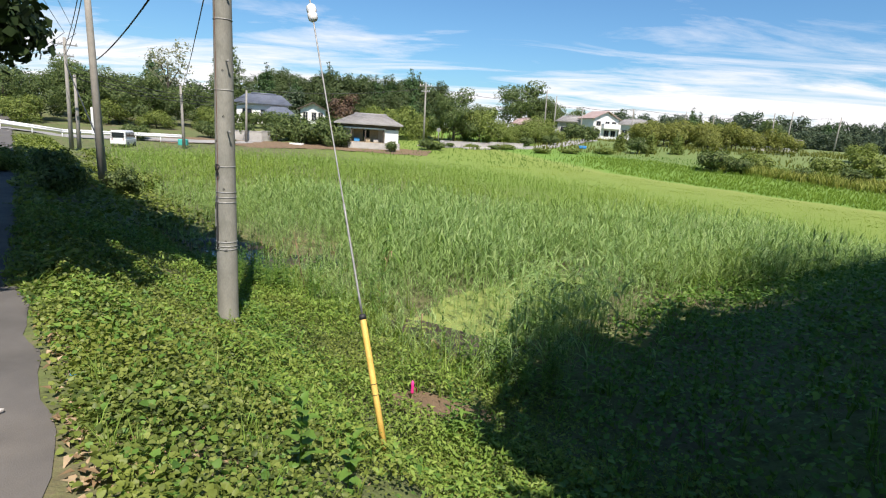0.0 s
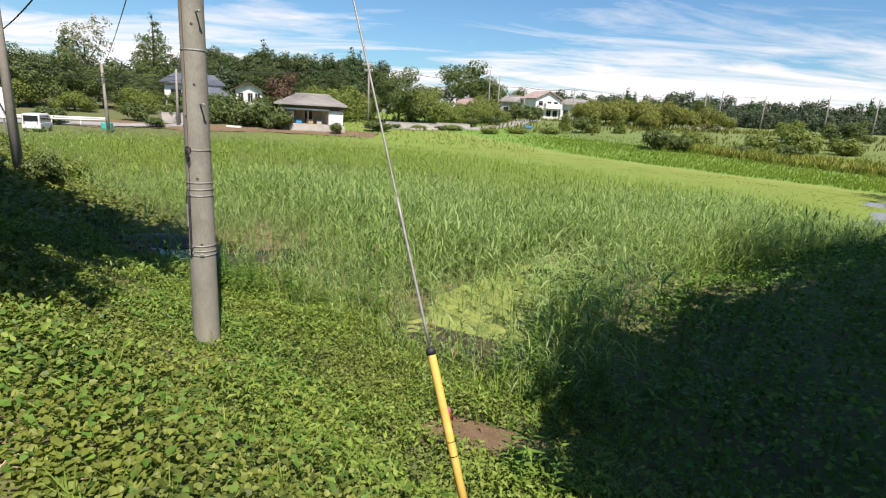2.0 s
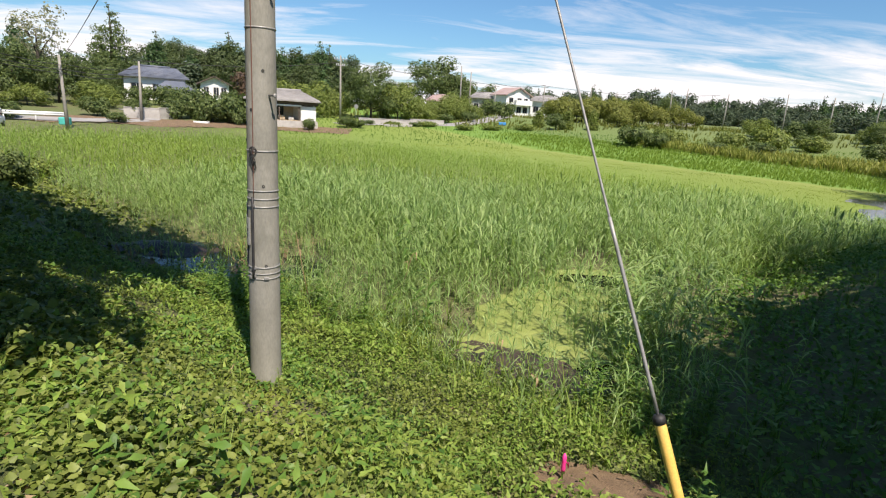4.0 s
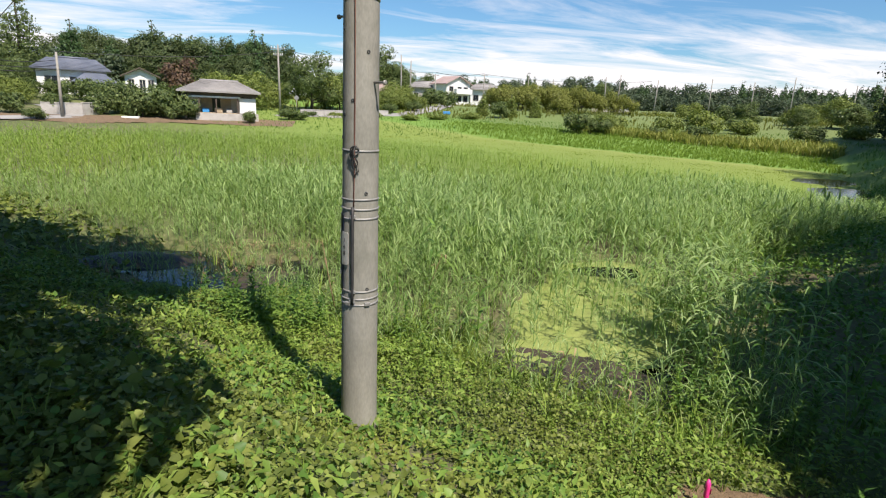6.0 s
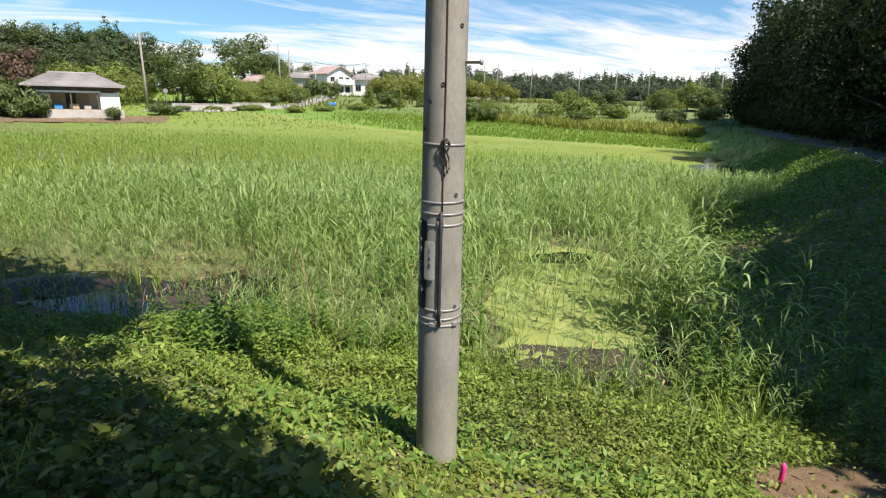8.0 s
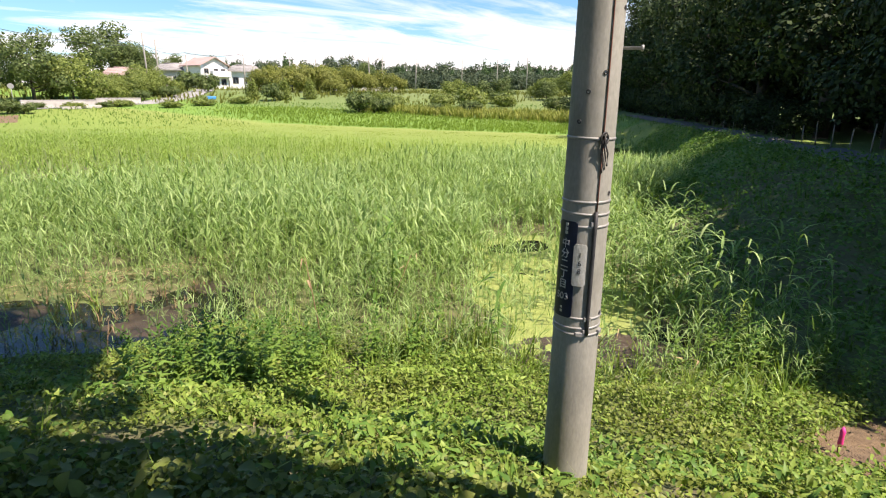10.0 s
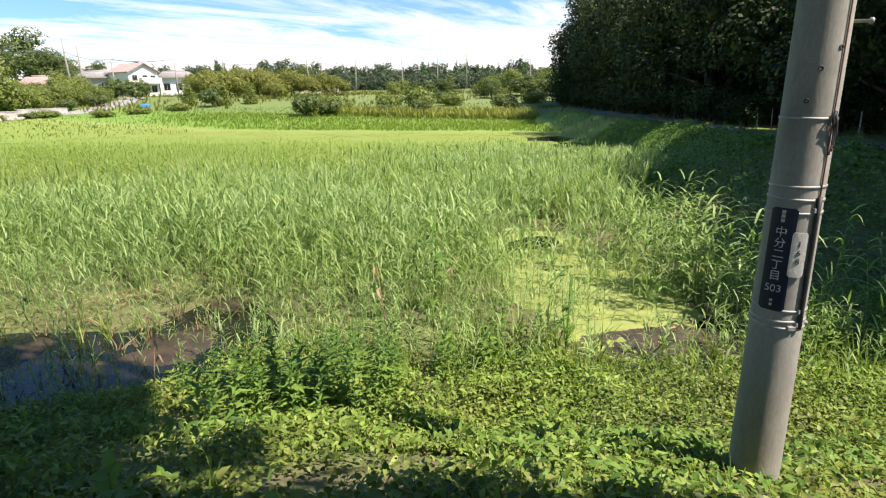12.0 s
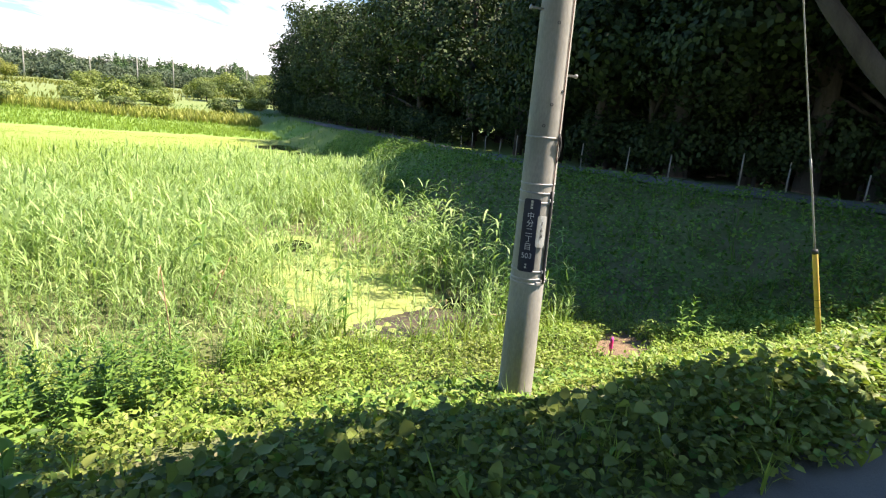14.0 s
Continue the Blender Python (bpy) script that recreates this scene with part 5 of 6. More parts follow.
for rows, kind in (
    (((-58, 58, 1.0, 0.95), (-53, 58, 0.95, 1.0), (-50, 62, 1.15, 1.0), (-47, 64, 1.2, 0.95), (-44, 66, 1.1, 1.0), (-41, 69, 1.05, 0.9), (-62, 52, 1.1, 0.9), (-55, 66, 1.3, 1.0), (-38, 72, 0.9, 0.9),
      (-1.6, 84.5, 0.7, 1.0), (9.0, 146, 2.5, 0.78), (16.0, 148, 1.7, 0.85), (14.0, 147, 1.3, 1.1), (17.5, 146, 1.25, 1.0), (24, 150, 1.2, 0.9), 
      (-12, 108, 1.1, 1.0), (-7, 110, 1.0, 1.0), (0, 112, 0.95, 0.9), (-45, 90, 1.0, 0.9), (-40, 88, 0.9, 0.9), (-22, 74, 0.5, 0.9), (66, 130, 1.1, 0.9), (62, 62, 0.55, 0.8), (68, 60, 0.6, 0.8), (72, 55, 0.65, 0.8), (58, 68, 0.6, 0.8)), round_a),
    (((-12, 80, 0.95, 0.95), (-16, 80, 0.9, 0.95), (-8.5, 84, 0.7, 1.0), (3.6, 83, 0.62, 0.9), (7.0, 85, 0.62, 0.85), (10, 88, 0.6, 0.85), (12.5, 90, 0.6, 0.8), (5, 90, 0.65, 0.9), (9, 93, 0.7, 0.85), (-47, 62, 0.7, 0.8), (-52, 54, 0.7, 0.8), (-41, 63, 0.6, 0.7), (11.5, 101, 0.8, 0.9), (-36, 68, 0.7, 0.8),
      (54, 76, 0.6, 0.8), (65, 66, 0.6, 0.9), (77, 62, 0.9, 0.8), (48, 108, 0.9, 0.9), (75, 70, 0.9, 0.8)), round_b),
    (((33.0, 96.3, 1.0, 1.0), (36.3, 94.6, 1.05, 1.0), (39.6, 93.5, 1.0, 1.0), (42.9, 91.9, 1.05, 1.0), (46.2, 89.1, 0.95, 0.95), (35.2, 100.1, 1.1, 1.0), (40.7, 97.9, 1.1, 1.0), (45.1, 95.7, 1.0, 1.0), (49.5, 88.0, 0.85, 0.9), (30.8, 102.3, 1.0, 1.0), (37.4, 86.9, 0.7, 0.9)), orchard),
    (((-30.8, 104, 1.02, 1.1), (-29.2, 105, 0.95, 1.02), (-26.0, 104, 0.95, 1.0), (-23.6, 105, 0.92, 1.0), (-21, 104, 0.94, 1.0), (-18.2, 105, 0.98, 1.0), (-14.2, 104, 1.0, 1.08), (-12.6, 105, 1.0, 1.05), (-36, 101, 0.8, 1.0), (-57, 88, 1.0, 1.0)), cedar),
    (((22.5, 82, 1.0, 0.9), (30.5, 80, 0.95, 1.0)), cone),
    (((30.5, 58, 0.8, 0.9), (36, 55, 0.7, 0.7), (39.5, 52, 0.8, 0.8), (49, 47, 1.0, 0.8), (24.5, 79, 0.9, 1.1), (-15.6, 60.9, 0.8, 1.1), (-17.4, 61.6, 1.1, 1.25), (-20, 61, 1.0, 1.2), (-22.6, 63.5, 1.1, 1.3), (3.2, 73.2, 0.5, 0.5), (-3.0, 72.0, 0.4, 0.6), (-18.5, 62, 0.85, 0.9), (-21, 62.5, 0.95, 0.9), (-24, 61.5, 0.9, 1.0), (-27.5, 60, 0.8, 1.0), (-11.2, 13.7, 0.42, 1.2), (-13.0, 12.2, 0.4, 1.2), (-9.4, 8.2, 0.4, 1.1), (-16.8, 60.5, 0.7, 1.0), (-31, 58, 0.9, 0.9), (-9.2, 60.6, 0.45, 1.2),
      (-34.5, 76.5, 1.0, 1.0), (-31.5, 77.5, 1.1, 1.0), (-37.5, 75.5, 1.0, 1.0), (-28.5, 76.0, 0.95, 0.95), (-5.5, 66, 0.7, 0.8), (-4.2, 66.5, 0.6, 0.7), (17, 98, 1.3, 1.0), (20, 98, 1.2, 1.0), (-35, 50, 0.8, 0.8), (-27, 54, 0.6, 0.7), (12, 86, 0.8, 0.8), (8, 82, 0.8, 0.7), (57, 70, 1.1, 1.0), (68, 61, 1.3, 0.9), (71, 57, 1.4, 0.9), (52, 62, 0.9, 0.8)), shrub),
    (((32, 66, 0.9, 0.8), (-19.5, 65, 1.0, 1.0), (-23, 66, 1.1, 1.0), (-15.5, 12.5, 0.5, 0.8), (-18, 15, 0.5, 0.8), (42, 62, 1.0, 1.0), (46, 60, 1.3, 1.1), (50, 58, 1.0, 0.9), (60, 52, 1.1, 0.8), (-13, 17.5, 0.5, 0.8), (0, 72, 0.7, 0.5), (5, 74, 0.8, 0.5), (10, 72, 0.8, 0.5), (14, 74, 0.8, 0.5), (19, 76, 0.9, 0.6), (38, 72, 0.9, 0.8)), shrub_l),
):
    for k, (px, py, s, tall) in enumerate(rows):
        put(kind, px, py, s * ((0.76 if px < -35 else 0.84) if kind is round_a else 1.0), (k * 71) % 360, tall)
# the wooded rise behind the bungalow
hill_tree = make_tree("broadleaf_tree", "broad", 10.0, 3.5, 2600, 0.27, M_HILLLEAF, "dark round-crowned tree on the wooded rise", "tree", sk_rng, at_place(-27.5, 101.0), 0.0, "trees of the wooded rise")
for k in range(13):
    put(hill_tree, -46 + 2.9 * k, 104.5 + 1.6 * math.sin(k * 2.3), 0.95 + 0.09 * math.sin(k * 1.7), k * 71, 0.98 + 0.08 * math.sin(k * 2.9))
    put(hill_tree, -44.5 + 2.9 * k, 110 + 1.5 * math.sin(k * 1.1), 1.0 + 0.06 * math.sin(k * 2.1), k * 113, 1.0 + 0.05 * math.sin(k * 1.3))
for k in range(9):
    put(hill_tree, -42 + 3.4 * k, 98.5 + 1.2 * math.sin(k * 3.1), 0.68 + 0.08 * math.sin(k * 1.9), k * 47, 0.95)
# the distant wooded horizon: a long row of cedars and broadleaf trees
for k in range(46):
    az = radians(14 + k * 1.08)
    d = 228 + 14 * math.sin(k * 1.9)
    s = 0.9 + 0.25 * math.sin(k * 0.9) * math.sin(k * 2.3)
    if 22 < k < 33 or k % 5 == 0:
        put(cedar_far, d * math.sin(az), d * math.cos(az), 1.0 * s, k * 40, 0.98)
        put(cedar_far, (d + 9) * math.sin(az + 0.009), (d + 9) * math.cos(az + 0.009), 0.95 * s, k * 75, 0.95)
    else:
        put(round_far, d * math.sin(az), d * math.cos(az), 1.05 * s, k * 47, 1.0)
    put(round_far, (d - 25) * math.sin(az + 0.006), (d - 25) * math.cos(az + 0.006), 0.95, k * 29, 0.8, 1.4)
    put(round_far, (d - 12) * math.sin(az - 0.006), (d - 12) * math.cos(az - 0.006), 1.1, k * 83, 0.5, 1.6)
for k in range(58):
    az = radians(12 + k * 0.92)
    put(round_far, 246 * math.sin(az), 246 * math.cos(az), 1.25 + 0.2 * math.sin(k * 1.3), k * 57, 0.82 + 0.1 * math.sin(k * 2.1), 0.6)
for k in range(52):
    az = radians(12.5 + k * 1.02)
    put(round_far, 236 * math.sin(az), 236 * math.cos(az), 1.05 + 0.15 * math.sin(k * 1.7), k * 91, 0.75, 0.6)
for k in range(12):
    az = radians(-68 + k * 4.6)
    put(round_far, 118 * math.sin(az), 118 * math.cos(az), 1.0, k * 61, 0.72)
    put(round_far, 104 * math.sin(az + 0.03), 104 * math.cos(az + 0.03), 0.9, k * 33, 0.75)

# ---- poles, cables and roadside things ----
def far_pole(x, y, tall, lean=0.0, arms=(), label="grey concrete utility pole across the fields", base=None):
    z = float(height(x, y)) if base is None else base
    p = thing("utility_pole", pose(x, y, z - 0.2, 0, lean, 0), label, "utility pole", "poles across the fields")
    part("shaft", lathe(bmesh.new(), [(0.17, 0), (0.13, tall * 0.5), (0.10, tall), (0.03, tall + 0.02)], 12), M_FARPOLE, p)
    for k, (az, half, below) in enumerate(arms):
        arm = part("crossarm", boxes((-half, -0.05, -0.05, half, 0.05, 0.05)), M_STEEL, p)
        arm.matrix_local = pose(0, 0, tall - below, 0, 0, az)
        for s in (-0.9, -0.45, 0.45, 0.9):
            ins = part("insulator", lathe(bmesh.new(), [(0.03, 0.05), (0.06, 0.1), (0.04, 0.16), (0.06, 0.2), (0.02, 0.25)], 8), M_WHITE, arm)
            ins.matrix_local = pose(s * half, 0, 0)
    return p


far_pole(-11.8, 13.3, 9.6, -1.2, (), "weathered concrete pole with creepers at its foot")
far_pole(-28.9, 32.9, 8.6, 0.5, ((40, 0.8, 0.5), (40, 0.55, 1.3)), "utility pole with two crossarms")
far_pole(-30.4, 35.6, 6.2, 0.3)
far_pole(-27.4, 46.0, 6.3, -1.6)
far_pole(-26.0, 56.9, 6.2, 1.0)
far_pole(-7.3, 75.7, 8.9, -0.6, ((5, 0.9, 0.5), (5, 0.6, 1.3)), "tall utility pole with crossarms beside the field road")
far_pole(12.6, 106.5, 9.3, -1.0)
far_pole(14.6, 108.5, 8.5, 0.0)
far_pole(21.6, 120.3, 6.6, 0, ((0, 0.8, 0.3),))
far_pole(31.9, 117.8, 7.0, 0, ((0, 0.8, 0.3),))
for az, d, tall, lean in ((19.5, 150, 8, 1), (22.0, 150, 7.5, 0), (27.2, 140, 8, -2), (28.4, 140, 8.5, 1.5), (31.8, 150, 8, 2), (36.5, 160, 9, 0), (43.0, 165, 10, 0), (47.5, 160, 8, -1), (49.3, 160, 8, 1), (52.0, 150, 8, 0), (40.0, 150, 8, 0.5)):
    far_pole(d * math.sin(radians(az)), d * math.cos(radians(az)), tall, lean)


def cable(name, a, b, sag, radius, label, group="overhead cables"):
    a, b = Vector(a), Vector(b)
    t = thing(name, Matrix.Translation(a), label, "cable", group)
    pts = [a.lerp(b, k / 16) - a - Vector((0, 0, 4 * sag * (k / 16) * (1 - k / 16))) for k in range(17)]
    part("strand", tube(bmesh.new(), pts, radius, 5), M_CABLE, t)
    return t


cable("overhead_cable", (-11.75, 13.3, 4.75), (0, 0.1, 5.9), 0.25, 0.02, "thick black overhead cable between poles")
cable("overhead_cable", (-27.4, 46.0, 5.3), (0, 0.15, 5.8), 0.3, 0.015, "thin black overhead cable crossing the marsh")
for s in (-0.8, 0.1, 0.8):
    cable("overhead_cable", (-28.9 + s * 0.77, 32.9 + s * 0.64, 8.2), (1.2 + s * 0.6, -9.0 + s * 0.5, 9.8), 0.45, 0.014, "power line strung high between poles")
    cable("overhead_cable", (-28.9 + s * 0.77, 32.9 + s * 0.64, 8.2), (-60 + s, 62, 9.0), 0.6, 0.02, "power line leading past the trees")
cable("overhead_cable", (-28.9, 32.9, 7.1), (-11.8, 13.3, 8.9), 0.5, 0.022, "black overhead cable between poles")
cable("overhead_cable", (-28.9, 32.9, 6.6), (-11.8, 13.3, 8.3), 0.6, 0.022, "black overhead cable between poles")
cable("overhead_cable", (-28.9, 32.9, 6.2), (-11.8, 13.3, 1.5), 0.1, 0.03, "slanting stay cable between poles")
for dz in (0, 0.35, 0.8):
    cable("overhead_cable", (-29.0, 33.0, 5.2 + dz), (-27.4, 46.0, 4.0 + dz * 0.8), 0.3, 0.03, "bundled blue-black cables along the road")
    cable("overhead_cable", (-27.4, 46.0, 4.0 + dz), (-26, 56.9, 4.4 + dz), 0.3, 0.03, "bundled blue-black cables along the road")
cable("overhead_cable", (-7.3, 75.7, 9.0), (12.6, 106.5, 9.6), 0.7, 0.03, "power line between field poles")
cable("overhead_cable", (12.6, 106.5, 9.6), (21.6, 120.3, 9.6), 0.6, 0.03, "power line between field poles")
cable("overhead_cable", (21.6, 120.3, 9.5), (31.9, 117.8, 9.7), 0.5, 0.05, "power line in front of the white house")
cable("overhead_cable", (31.9, 117.8, 9.6), (66, 108, 9.5), 0.9, 0.03, "power line between field poles")
cable("overhead_cable", (-7.3, 75.7, 8.6), (-26, 56.9, 6.0), 0.6, 0.03, "power line between field poles")


def fence_post(x, y, tall, lean):
    t = thing("fence_post", pose(x, y, float(height(x, y)) - 0.1, lean * 0.4, lean, 0), "thin pale weathered stake of the wire fence", "fence post", "fence along the wood")
    part("stake", tube(bmesh.new(), [(0, 0, 0), (0.004, 0, tall * 0.5), (0, 0, tall)], [0.026, 0.024, 0.02], 7), M_FENCE, t)


M_FENCE = surface("pale_weathered_wood", (0.25, 0.225, 0.18), (0.36, 0.33, 0.28), 12, 0.85, 0.2, 60)
for k, (px, py) in enumerate(along(BANK[1:7], -3.1, 1.75)):
    fence_post(px, py, 0.95 + 0.12 * math.sin(k * 2.1), 4 * math.sin(k * 1.3))


def guard_rail(pts):
    t = thing("guardrail", Matrix(), "long white steel guardrail beside the road", "guardrail")
    for (ax, ay), (bx, by) in zip(pts, pts[1:]):
        az_, bz_ = float(height(ax, ay)), float(height(bx, by))
        bm = bmesh.new()
        for dz, r in ((0.62, 0.11), (0.78, 0.11)):
            tube(bm, [(ax, ay, az_ + dz), (bx, by, bz_ + dz)], r, 8)
        part("rail", bm, M_RAIL, t)
        n = max(2, int(math.hypot(bx - ax, by - ay) / 2.5))
        for k in range(n):
            x, y, z = ax + (bx - ax) * k / n, ay + (by - ay) * k / n, az_ + (bz_ - az_) * k / n
            part("post", tube(bmesh.new(), [(x, y, z - 0.3), (x, y, z + 0.85)], 0.06, 8), M_RAIL, t)


guard_rail([(-52, 33), (-43.1, 41.7), (-39.5, 44.9), (-34.4, 48.8), (-30.5, 51.4)])


# the tarred field road past the houses
def strip(name, pts, half, mat, label, category, lift=0.06):
    L, R = along(pts, half, 2.0), along(pts, -half, 2.0)
    v = np.concatenate([np.column_stack([p, height(p[:, 0], p[:, 1]) + lift]) for p in (L, R)])
    m = len(L)
    f = np.stack([np.arange(m - 1), np.arange(m - 1) + m, np.arange(m - 1) + m + 1, np.arange(m - 1) + 1], -1)
    return tagged(new(name, np_mesh(name, v, f, mat)), label, category, kind="structure")


M_PALEROAD = surface("pale_tarmac", (0.24, 0.235, 0.225), (0.33, 0.32, 0.30), 0.6, 0.9, 0.1, 10)
strip("road_far", [(-50, 38), (-36, 50.0), (-29.5, 53.5), (-26, 57), (-27, 63), (-34, 70)], 1.4, M_PALEROAD, "pale field road bending between the houses", "road")
strip("road_far_east", [(-7, 70), (0, 74.5), (9, 79), (16, 90), (22, 108), (24, 121)], 1.6, M_PALEROAD, "pale lane leading to the white house", "road")


def low_wall(pts, tall, label):
    t = thing("block_wall", Matrix(), label, "wall")
    for (ax, ay), (bx, by) in zip(pts, pts[1:]):
        length, yaw = math.hypot(bx - ax, by - ay), math.degrees(math.atan2(by - ay, bx - ax))
        ob = part("wall_panel", boxes((0, -0.08, -0.4, length, 0.08, tall), (-0.02, -0.12, tall, length + 0.02, 0.12, tall + 0.08)), M_GREYWALL, t)
        ob.matrix_local = pose(ax, ay, float(height((ax + bx) / 2, (ay + by) / 2)), 0, 0, yaw)


low_wall([(-28.5, 58.5), (-25.2, 59.5), (-24.0, 62.5)], 1.1, "pale concrete block wall along the garden")
low_wall([(-4.5, 72.5), (2.5, 75.5), (7.5, 78.5)], 0.7, "low grey retaining wall beside the lane")


# ---- houses ----
def roof_hip(bm, x0, x1, y0, y1, z, rise, inset, thick=0.16):
    """A hipped roof with thick eaves."""
    yc = (y0 + y1) / 2
    lo = [bm.verts.new(p) for p in ((x0, y0, z), (x1, y0, z), (x1, y1, z), (x0, y1, z))]
    up = [bm.verts.new(p) for p in ((x0, y0, z + thick), (x1, y0, z + thick), (x1, y1, z + thick), (x0, y1, z + thick))]
    r0, r1 = bm.verts.new((x0 + inset, yc, z + rise)), bm.verts.new((x1 - inset, yc, z + rise))
    bm.faces.new(lo[::-1])
    for k in range(4):
        bm.faces.new((lo[k], lo[(k + 1) % 4], up[(k + 1) % 4], up[k]))
    bm.faces.new((up[0], up[1], r1, r0))
    bm.faces.new((up[1], up[2], r1))
    bm.faces.new((up[2], up[3], r0, r1))
    bm.faces.new((up[3], up[0], r0))
    return bm


def roof_gable(bm, x0, x1, y0, y1, z, rise, thick=0.16):
    """A gabled roof whose ridge runs along y."""
    xc = (x0 + x1) / 2
    prof = [(x0, z), (xc, z + rise), (x1, z), (x1, z + thick), (xc, z + rise + thick), (x0, z + thick)]
    a, b = [bm.verts.new((x, y0, zz)) for x, zz in prof], [bm.verts.new((x, y1, zz)) for x, zz in prof]
    bm.faces.new((a[0], a[1], a[4], a[5]))
    bm.faces.new((a[1], a[2], a[3], a[4]))
    bm.faces.new((b[5], b[4], b[1], b[0]))
    bm.faces.new((b[4], b[3], b[2], b[1]))
    for k in range(6):
        bm.faces.new((a[k], b[k], b[(k + 1) % 6], a[(k + 1) % 6]))
    bmesh.ops.recalc_face_normals(bm, faces=bm.faces)
    return bm


def tile_rows(parent, mat, x0, x1, y0, y1, z0, z1, rows, inset):
    """Raised courses of tiles up the front slope."""
    bm = bmesh.new()
    for k in range(rows):
        f = (k + 0.5) / rows
        xa, xb, y, z = x0 + inset * f, x1 - inset * f, y0 + (y1 - y0) * f, z0 + (z1 - z0) * f
        tube(bm, [(xa, y, z + 0.03), (xb, y, z + 0.03)], 0.045, 5)
    tagged(part("tile_course", bm, mat, parent), kind="stuff")


def window(parent, x, y, z, w, h, mat_frame, panes=2):
    """A glazed window standing in the front wall."""
    win = part("window", boxes((x - w / 2 - 0.06, y - 0.07, z - 0.06, x + w / 2 + 0.06, y - 0.005, z), (x - w / 2 - 0.06, y - 0.07, z + h, x + w / 2 + 0.06, y - 0.005, z + h + 0.06),
                               (x - w / 2 - 0.06, y - 0.07, z, x - w / 2, y - 0.005, z + h), (x + w / 2, y - 0.07, z, x + w / 2 + 0.06, y - 0.005, z + h)), mat_frame, parent)
    for k in range(panes):
        part("pane", boxes((x - w / 2 + w * k / panes + 0.02, y - 0.04, z + 0.01, x - w / 2 + w * (k + 1) / panes - 0.02, y - 0.02, z + h - 0.01)), M_GLASS, win)
    return win


def bungalow():
    h = thing("bungalow", pose(-12.4, 61.9, float(height(-12.4, 63)) - 0.05, 0, 0, 10.3), "single-storey bungalow with grey hipped tile roof and open porch", "house")
    part("foundation", boxes((-2.5, -0.6, -0.5, 3.9, 6.0, 0.75)), M_GREYWALL, h)
    part("wall", boxes((-3.6, 1.6, 0.0, 3.6, 6.2, 2.95), (-3.6, 0.1, 0.0, -2.2, 1.6, 2.95), (1.9, 0.4, 0.7, 3.6, 1.6, 2.95)), M_CREAM, h)
    part("porch_beam", boxes((-3.8, -0.35, 2.38, 2.1, -0.15, 2.55)), M_WHITE, h, "white porch beam")
    part("eaves_board", boxes((-3.9, -0.25, 2.56, 3.9, 0.1, 2.95)), M_DARKWOOD, h)
    part("porch_floor", boxes((-2.2, -0.3, 0.62, 1.9, 1.6, 0.8)), M_TAN, h)
    part("storm_shutter", boxes((2.0, -0.15, 0.82, 3.7, 0.0, 2.42), bevel=0.01), M_WHITE, h, "white closed storm shutter")
    for x in (-2.1, -0.4, 1.8):
        part("porch_post", boxes((x - 0.06, -0.3, 0.8, x + 0.06, -0.18, 2.4)), M_DARKWOOD, h)
    for x in (-1.4, 0.6):
        part("porch_screen", boxes((x - 0.55, 1.4, 0.8, x + 0.55, 1.5, 2.3)), M_TAN, h)
    window(h, 2.7, 0.4, 2.5, 1.2, 0.3, M_DARKWOOD)
    window(h, -0.4, 1.6, 0.9, 0.9, 1.4, M_DARKWOOD)
    roof = part("roof", roof_hip(bmesh.new(), -4.25, 4.25, -0.75, 6.9, 2.92, 1.3, 2.2), M_TILE, h)
    tile_rows(roof, M_TILE, -4.25, 4.25, -0.75, 3.0, 3.06, 4.2, 11, 2.2)
    part("ridge", tube(bmesh.new(), [(-2.05, 3.07, 4.24), (2.05, 3.07, 4.24)], 0.14, 8), M_TILE, roof)
    # stored things on the porch
    for name, x, z, s, mat, lab in (("storage_bundle", -1.5, 0.8, 0.35, M_BLUE, "blue plastic sheet bundled on the porch"), ("storage_box", -0.2, 0.8, 0.4, M_TAN, "brown box standing on the porch"), ("storage_box", 0.9, 0.8, 0.3, M_GREYWALL, "grey box standing on the porch")):
        b = boxes((-s, -0.25, 0, s, 0.25, s * 1.3), bevel=0.05)
        t = thing(name, h.matrix_world @ pose(x, 0.7, z), lab, "box")
        part("body", b, mat, t)


bungalow()


